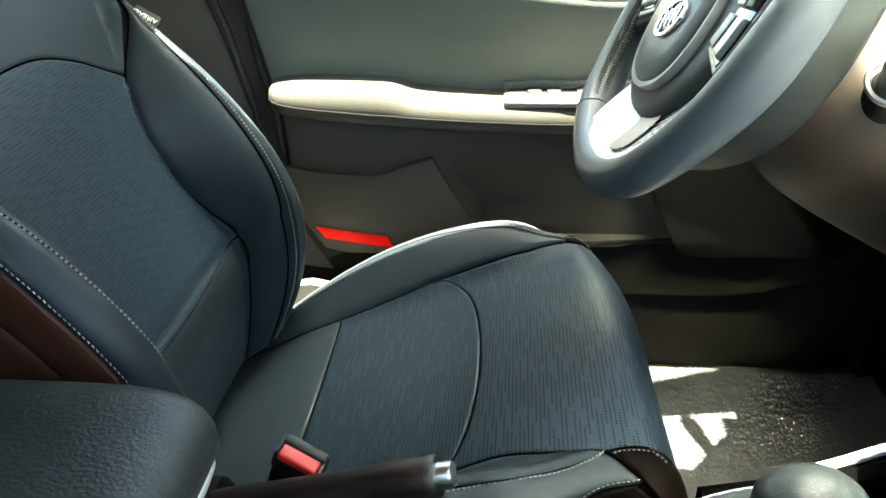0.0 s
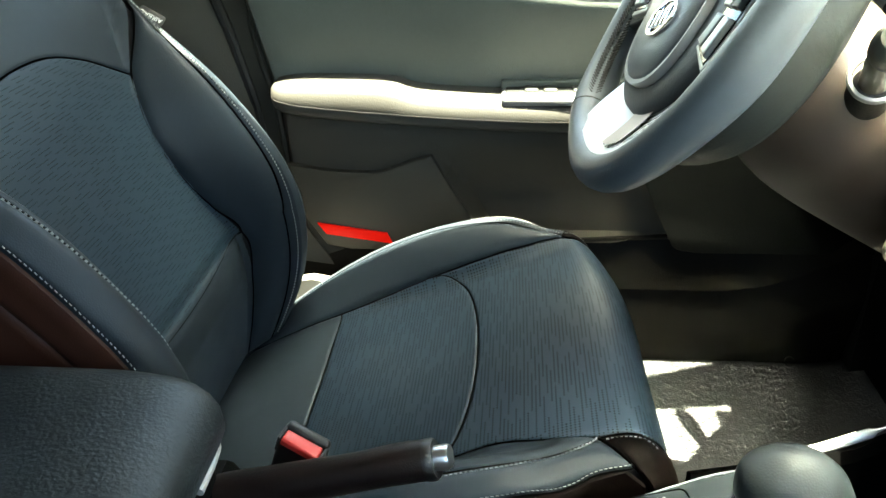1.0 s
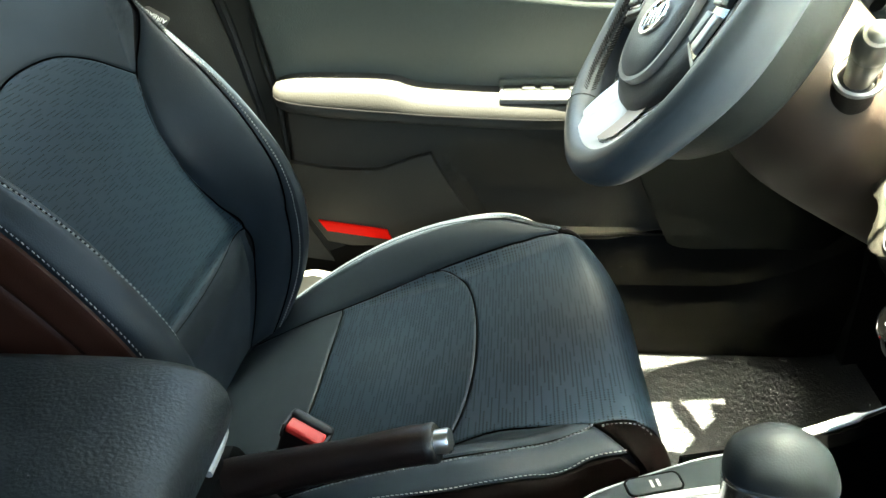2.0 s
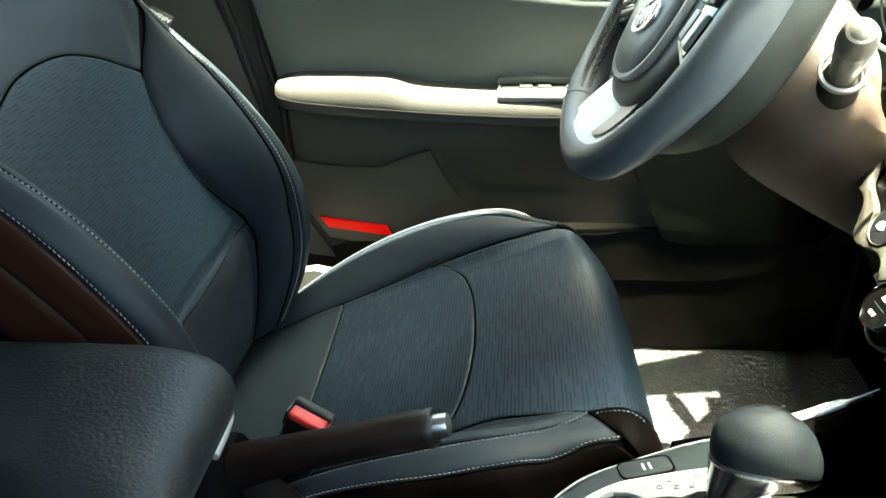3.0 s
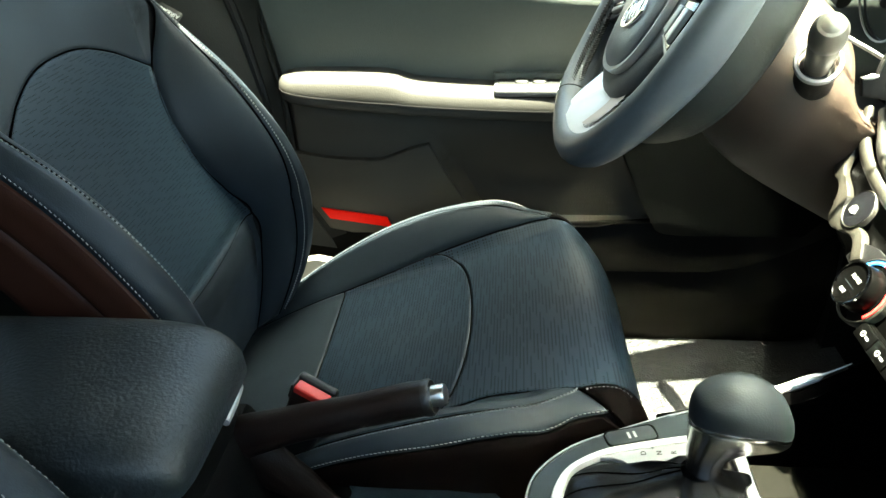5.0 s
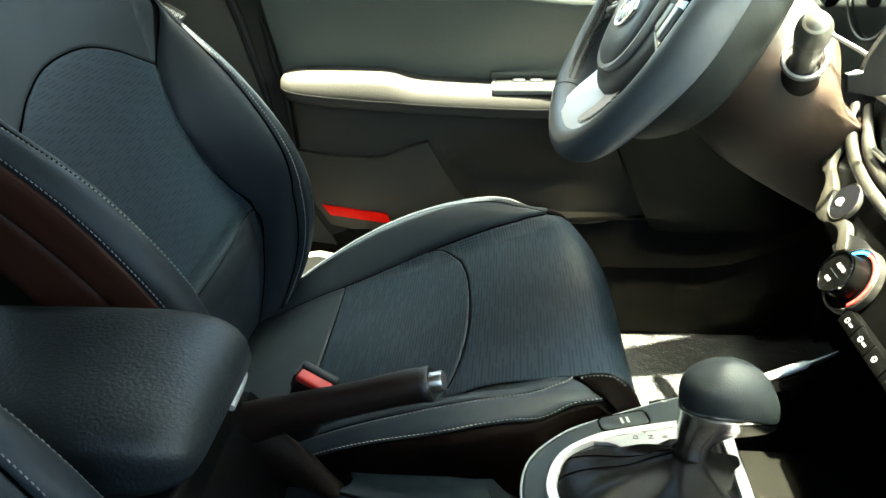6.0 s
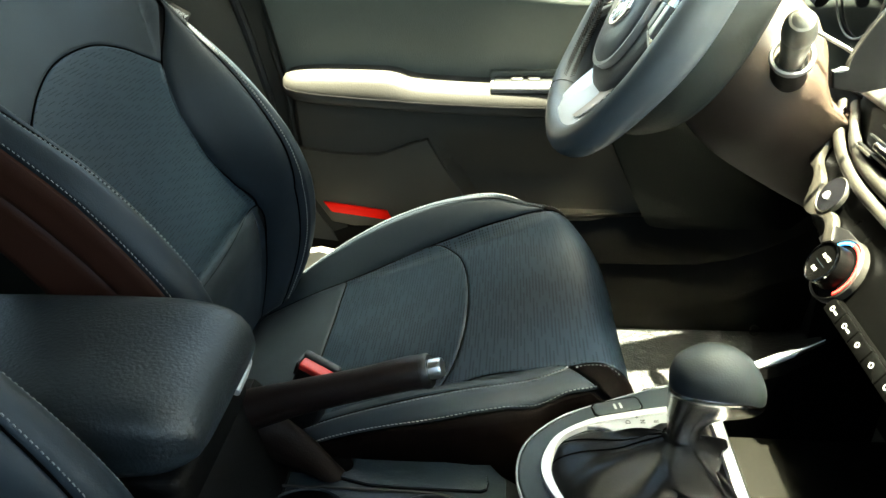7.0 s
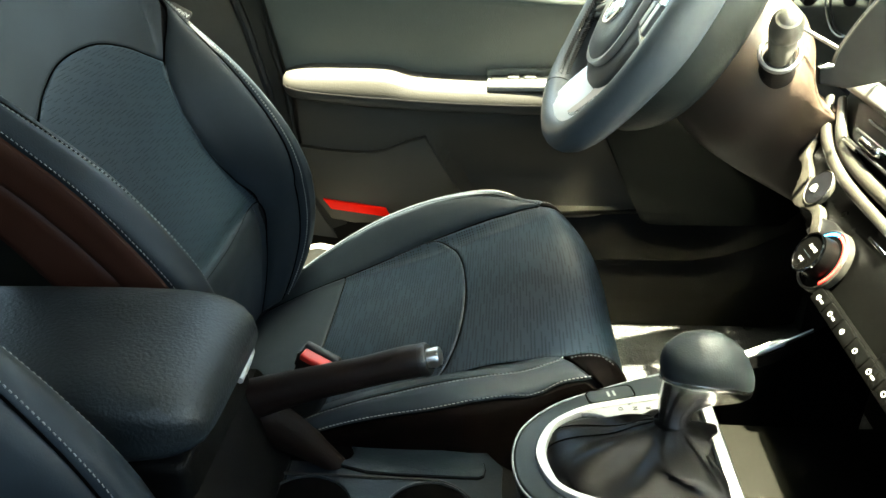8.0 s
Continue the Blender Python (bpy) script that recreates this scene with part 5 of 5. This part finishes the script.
# hand brake cover and cup holder tray on the low deck
slot_edge = [(-0.1078, 0.093), (-0.0946, 0.0844), (-0.0859, 0.0732), (-0.0864, 0.0634), (-0.095, 0.0566)]
slot_edge = [tuple(q) for q in spline(slot_edge, 16)]
cover_edge = [(-0.1083, 0.0558), (-0.0669, 0.0449), (-0.0382, 0.0434), (0.0183, 0.0428), (0.0440, 0.0428), (0.0490, 0.0455), (0.0504, 0.0545), (0.0484, 0.0637), (0.0410, 0.0715), (0.0306, 0.0763), (-0.0076, 0.0791), (-0.0523, 0.0825), (-0.0801, 0.0877), (-0.1109, 0.0963)]
cover = part("brake_cover", slab(cover_edge + slot_edge, 0.0030, pose(0, 0, 0.2632), 0.0008), DECK_PLASTIC, console, "grey plastic cover round the hand brake slot")
part("cover_gap", tube([(x, y, 0.2634) for x, y in cover_edge], 0.0012, 8), SEAM, cover)
# Flat black plate painted as the darkness inside the brake slot.
part("slot_shade", slab([(-0.150, 0.0585)] + slot_edge[::-1] + [(-0.150, 0.101)], 0.0006, pose(0, 0, 0.2632), 0), SEAM, console)
part("tray_edge", tube(spline([(-0.1815, 0.0391, 0.2635), (-0.1237, 0.0401, 0.2635), (-0.0662, 0.0395, 0.2635), (-0.0095, 0.0389, 0.2635), (0.0132, 0.0357, 0.2635), (0.0362, 0.0197, 0.2635), (0.050, -0.005, 0.2635), (0.054, -0.03, 0.2635)], 40), 0.0016, 8), RUBBER, console)
for cx, cy, cr in ((-0.1196, -0.0106, 0.0474), (-0.0012, -0.0087, 0.0440)):
    CH = pose(cx, cy, 0.262)
    cup = part("cup_holder", lathe([(cr + 0.0012, 0.0005), (cr + 0.0008, 0.0030), (cr, 0.0036), (cr - 0.0010, 0.0030), (cr - 0.0016, 0.0012)], CH, 48, caps=False), DECK_PLASTIC, console, "round cup holder rim over a flat black disc")
    # No hole is cut: this flat black disc stands for the well's darkness.
    part("well_shade", lathe([(cr - 0.0008, 0.0024), (cr - 0.0014, 0.0018), (0.002, 0.0018)], CH, 48, caps=False), SEAM, cup)

# Plate added over the tray floor so that the sun there looks dimmer.
part("tray_dim_plate", box((0.275, GY - 0.10, 0.3003), (0.44, GY + 0.10, 0.3035), 0.001), TRAY_DIM, console, "dull olive plate added to dim the sunlit tray")

# gear selector plate
GP = frame_of((0.0, GY, 0.334), (1, 0, 0.085), (0, 1, 0))


GC = -0.012


def plate_line(half, n=61):
    """A rounded plate outline about the lever's line, from half widths (x, w), nose first."""
    pts = [(x, GC - w) for x, w in half[::-1]] + [(x, GC + w) for x, w in half[1:]]
    return [tuple(q) for q in spline(pts, n)]


OUTER = [(0.078, 0.0), (0.0825, 0.027), (0.095, 0.047), (0.118, 0.067), (0.143, 0.079), (0.169, 0.089), (0.196, 0.099), (0.219, 0.106), (0.256, 0.112)]
plate_out = plate_line(OUTER)
sel = part("selector_plate", slab(plate_out[::-1], 0.016, GP, 0.003, 3), GREY_PANEL, console)
part("plate_chrome", tube([GP @ Vector((x, y, 0.0150)) for x, y in plate_line([(x - 0.0006, w + 0.0008) if w else (x - 0.0006, 0.0) for x, w in OUTER])], 0.0010, 10), GATE_SILVER, sel, "bright chrome outer rim")
part("plate_side", loft([[GP @ Vector((x, y, z)) for x, y in plate_out] for z in (-0.08, 0.008)]), BLACK_GLOSS, sel)
o_ = plate_line([(0.097, 0.0), (0.103, 0.024), (0.116, 0.042), (0.141, 0.057), (0.166, 0.0635), (0.2055, 0.0705), (0.253, 0.076)])
i_ = plate_line([(0.106, 0.0), (0.1105, 0.0215), (0.119, 0.037), (0.142, 0.0500), (0.166, 0.0555), (0.200, 0.0615), (0.243, 0.0665)])
part("boot_frame", ring_slab(o_, i_, 0.006, GP @ pose(0, 0, 0.0155)), SILVER, sel, "satin silver frame round the gear boot")
part("gate_panel", slab([(0.138, 0.037), (0.150, 0.036), (0.157, 0.033), (0.167, 0.0244), (0.177, 0.0250), (0.197, 0.034), (0.243, 0.038), (0.2435, 0.057), (0.2055, 0.0515), (0.166, 0.045)], 0.004, GP @ pose(0, 0, 0.0165), 0.001), GATE_SILVER, sel)
bt = part("plate_key", slab(rounded_rect(0.042, 0.0165, 0.005), 0.0018, GP @ pose(0.168, 0.0660, 0.0152, 0, 0, 12), 0.0008), GREY_PANEL, sel)
part("key_gap", ring_slab(rounded_rect(0.0450, 0.0195, 0.006), rounded_rect(0.0422, 0.0167, 0.005), 0.0012, GP @ pose(0.168, 0.0660, 0.0154, 0, 0, 12)), SEAM, bt)
for k in (-1, 1):
    part("mark", box((-0.0022 + 0.0026 * k - 0.001, -0.0035, 0), (-0.0022 + 0.0026 * k + 0.001, 0.0035, 0.0006), 0, turn=GP @ pose(0.171, 0.0665, 0.0168, 0, 0, 12)), MARK_GREY, bt, smooth=False)
for x, word in ((0.1747, "D"), (0.1873, "N"), (0.1988, "R")):
    lettering("lettering", word, 0.0062, GP @ pose(x, 0.0405, 0.0207, 0, 0, 90), BLACK_MATT, sel)
lettering("lettering", "+", 0.0055, GP @ pose(0.1827, 0.0460, 0.0207), BLACK_MATT, sel)
# boot: folded leather skirt
lever = thing("gear_lever", (0.205, 0.0, 0.355), "automatic gear lever with black leather knob and chrome collar", "gear lever")
rings = []
base = plate_line([(0.107, 0.0), (0.1115, 0.0208), (0.120, 0.0358), (0.143, 0.0485), (0.166, 0.054), (0.200, 0.060), (0.242, 0.0645)])
base = np.array(spline(base + [base[0]], 61)[:-1])
base[:, 1] = np.minimum(base[:, 1], np.interp(base[:, 0], [0.12, 0.145, 0.167, 0.19, 0.24], [0.030, 0.033, 0.024, 0.029, 0.036]))
for k in range(16):
    f = k / 15
    ring = []
    for j, q in enumerate(base):
        ang = math.atan2(q[1], q[0] - 0.205)
        top = np.array([0.211 + 0.0132 * math.cos(ang), 0.010 + 0.0132 * math.sin(ang)])
        g = smooth01(f) * 0.35 + f * 0.65
        xy = q * (1 - g) + top * g
        bulge = math.sin(f * math.pi) * (0.010 + 0.018 * noise.noise(Vector((math.cos(ang) * 1.6, math.sin(ang) * 1.6, f * 2.2))))
        fold = math.sin(f * math.pi) * 0.008 * math.sin(5 * ang + 5 * f)
        if math.sin(ang) > 0.2:
            bulge, fold = bulge * 0.1 - 0.002 * math.sin(f * math.pi), fold * 0.3
        r = np.array([math.cos(ang), math.sin(ang)])
        h = 0.017 + 0.015 * f ** 0.7 + 0.010 * math.sin(f * math.pi) * noise.noise(Vector((q[0] * 22, q[1] * 22, f * 2.0)))
        ring.append(GP @ Vector((*(xy + r * (bulge + fold)), h)))
    rings.append(ring)
BOOT = shader("boot_leather", (0.0011, 0.0012, 0.0015), 0.34, grain=(500, "cells"), relief=0.05, spec=0.14, smudge=0.02)
boot = part("boot", grid_mesh(rings, wrap=True), BOOT, lever)
for j in (22, 25):
    part("boot_seam", tube([rings[k][j] + Vector((0, 0, 0.0004)) for k in range(16)], 0.0006, 6), SEAM, boot)
KNOB = shader("knob_leather", (0.0118, 0.0150, 0.0172), 0.50, spec=0.2, grain=(700, "cells"), relief=0.10)
SATIN_CHROME = shader("satin_chrome", (0.70, 0.68, 0.67), 0.22, metal=1.0, smudge=0.05, mottle=0.03)
K0 = Vector((0.209, 0.0, 0.392))


def drooping(rings, count):
    """A turned form whose rings (height, shift, half length, half width, droop) lean forward."""
    rows = [np.array([[K0.x + cx + rx * math.cos(w), K0.y + 0.92 * ry * math.sin(w), K0.z + h + 0.034 * lean * math.sin(w) ** 2 - lean * rx * (0.35 * math.cos(w) + 0.65 * smooth01((math.cos(w) - 0.3) / 0.7))] for w in np.linspace(0, 2 * math.pi, 40, endpoint=False)]).ravel() for h, cx, rx, ry, lean in rings]
    return loft([list(map(tuple, r)) for r in spline(rows, count).reshape(count, 40, 3)])


part("collar", drooping([(-0.030, 0.002, 0.0138, 0.0135, 0), (-0.012, 0.002, 0.0132, 0.0130, 0), (0.000, 0.002, 0.0138, 0.0135, 0), (0.008, 0.0030, 0.0155, 0.0150, 0.02), (0.014, 0.0055, 0.0190, 0.0168, 0.06), (0.0195, 0.0100, 0.0240, 0.0195, 0.13), (0.0245, 0.0158, 0.0300, 0.0228, 0.20), (0.029, 0.0202, 0.0347, 0.0255, 0.20), (0.034, 0.0222, 0.0372, 0.0272, 0.22), (0.0385, 0.0225, 0.0380, 0.0277, 0.22), (0.0410, 0.0225, 0.0368, 0.0264, 0.22)], 40), SATIN_CHROME, lever, "polished chrome collar under the knob")
part("knob", drooping([(0.0395, 0.0225, 0.0366, 0.0261, 0.22), (0.0420, 0.0225, 0.0378, 0.0273, 0.22), (0.050, 0.0215, 0.0376, 0.0272, 0.19), (0.059, 0.0195, 0.0350, 0.0256, 0.13), (0.067, 0.0180, 0.0302, 0.0226, 0.05), (0.074, 0.0172, 0.0222, 0.0170, 0.02), (0.0785, 0.0170, 0.0142, 0.0112, 0), (0.0808, 0.0170, 0.0065, 0.0052, 0), (0.0814, 0.0170, 0.002, 0.0018, 0)], 36), KNOB, lever, "rounded black leather knob")

# hand brake
# Warm red-brown sheen on the black grip is put into its base colour.
GRIP_WARM = shader("warm_sheen_leather", (0.0060, 0.0032, 0.0027), 0.40, grain=(600, "cells"), relief=0.16, spec=0.35)
SLEEVE = shader("sleeve_leather", (0.0036, 0.0020, 0.0015), 0.6, spec=0.10, grain=(600, "cells"), relief=0.15)
brake = thing("hand_brake", (-0.19, 0.055, 0.26), "black leather hand brake lever with chrome release button", "hand brake")
HB = [(x + 0.009, y + 0.003, z + 0.006) for x, y, z in ((-0.30, 0.056, 0.285), (-0.24, 0.055, 0.312), (-0.19, 0.055, 0.335), (-0.14, 0.054, 0.354), (-0.08, 0.053, 0.373), (-0.035, 0.052, 0.388), (-0.013, 0.051, 0.394))]
grip = part("grip", tube([tuple(q) for q in spline(HB, 40)], list(np.interp(np.linspace(0, 1, 40), [0, 0.3, 0.55, 0.8, 0.95, 1], [0.024, 0.0225, 0.0170, 0.0148, 0.0156, 0.0150])), 24), GRIP_WARM, brake)
dirn = Vector((0.024, -0.001, 0.0073)).normalized()
hm = dirn.to_track_quat("Z", "Y").to_matrix().to_4x4()
hm.translation = Vector(HB[-1])
part("end_cap", lathe([(0.0158, -0.004), (0.0158, 0.001), (0.0142, 0.003), (0.0100, 0.003)], hm, 28), PLASTIC_HARD, brake)
part("release_button", lathe([(0.0098, 0.0), (0.0098, 0.012), (0.0090, 0.0140), (0.002, 0.0145)], hm, 24), STEEL, brake, "chrome release button")
part("sleeve", loft([[Vector((cx + rx * math.cos(w), 0.058 + ry * math.sin(w), z)) for w in np.linspace(0, 2 * math.pi, 24, endpoint=False)] for z, cx, rx, ry in ((0.263, -0.106, 0.0150, 0.0110), (0.272, -0.116, 0.0185, 0.0120), (0.285, -0.133, 0.0270, 0.0135), (0.300, -0.152, 0.0370, 0.0150), (0.318, -0.178, 0.0480, 0.0160), (0.335, -0.200, 0.0540, 0.0165), (0.345, -0.215, 0.045, 0.0150))]), SLEEVE, brake)

# console armrest
rest_thing = thing("console_armrest", (-0.30, 0.0, 0.37), "padded black leather console armrest lid", "armrest")
sect = []
for x, hw, top_z, bot_z in ((-0.60, 0.088, 0.460, 0.38), (-0.40, 0.090, 0.465, 0.385), (-0.26, 0.090, 0.466, 0.388), (-0.215, 0.089, 0.463, 0.392), (-0.190, 0.086, 0.458, 0.396), (-0.174, 0.080, 0.450, 0.402), (-0.165, 0.073, 0.440, 0.408), (-0.161, 0.066, 0.430, 0.414)):
    ring = []
    for w in np.linspace(0, 2 * math.pi, 40, endpoint=False):
        c, s = math.cos(w), math.sin(w)
        ring.append((x, GY + 0.004 + hw * math.copysign(abs(c) ** 0.45, c), (top_z + bot_z) / 2 + (top_z - bot_z) / 2 * math.copysign(abs(s) ** 0.5, s)))
    sect.append(np.array(ring).ravel())
CONSOLE_SKIN = shader("console_leather", (0.0085, 0.0118, 0.0140), 0.44, grain=(330, "noise"), relief=0.42, spec=0.35)
part("lid", loft([list(map(tuple, r)) for r in spline(sect, 40).reshape(40, 40, 3)]), CONSOLE_SKIN, rest_thing)
part("lid_edge", tube(spline([(-0.26, GY + 0.082, 0.392), (-0.22, GY + 0.081, 0.396), (-0.190, GY + 0.078, 0.400), (-0.170, GY + 0.066, 0.405), (-0.164, GY + 0.045, 0.408), (-0.163, GY + 0.015, 0.408)], 24), 0.0035, 8), SILVER, rest_thing, "thin satin edge strip")
part("box_side", box((-0.60, GY - 0.078, 0.25), (-0.178, GY + 0.078, 0.395), 0.01), CONSOLE_SHADED, rest_thing)
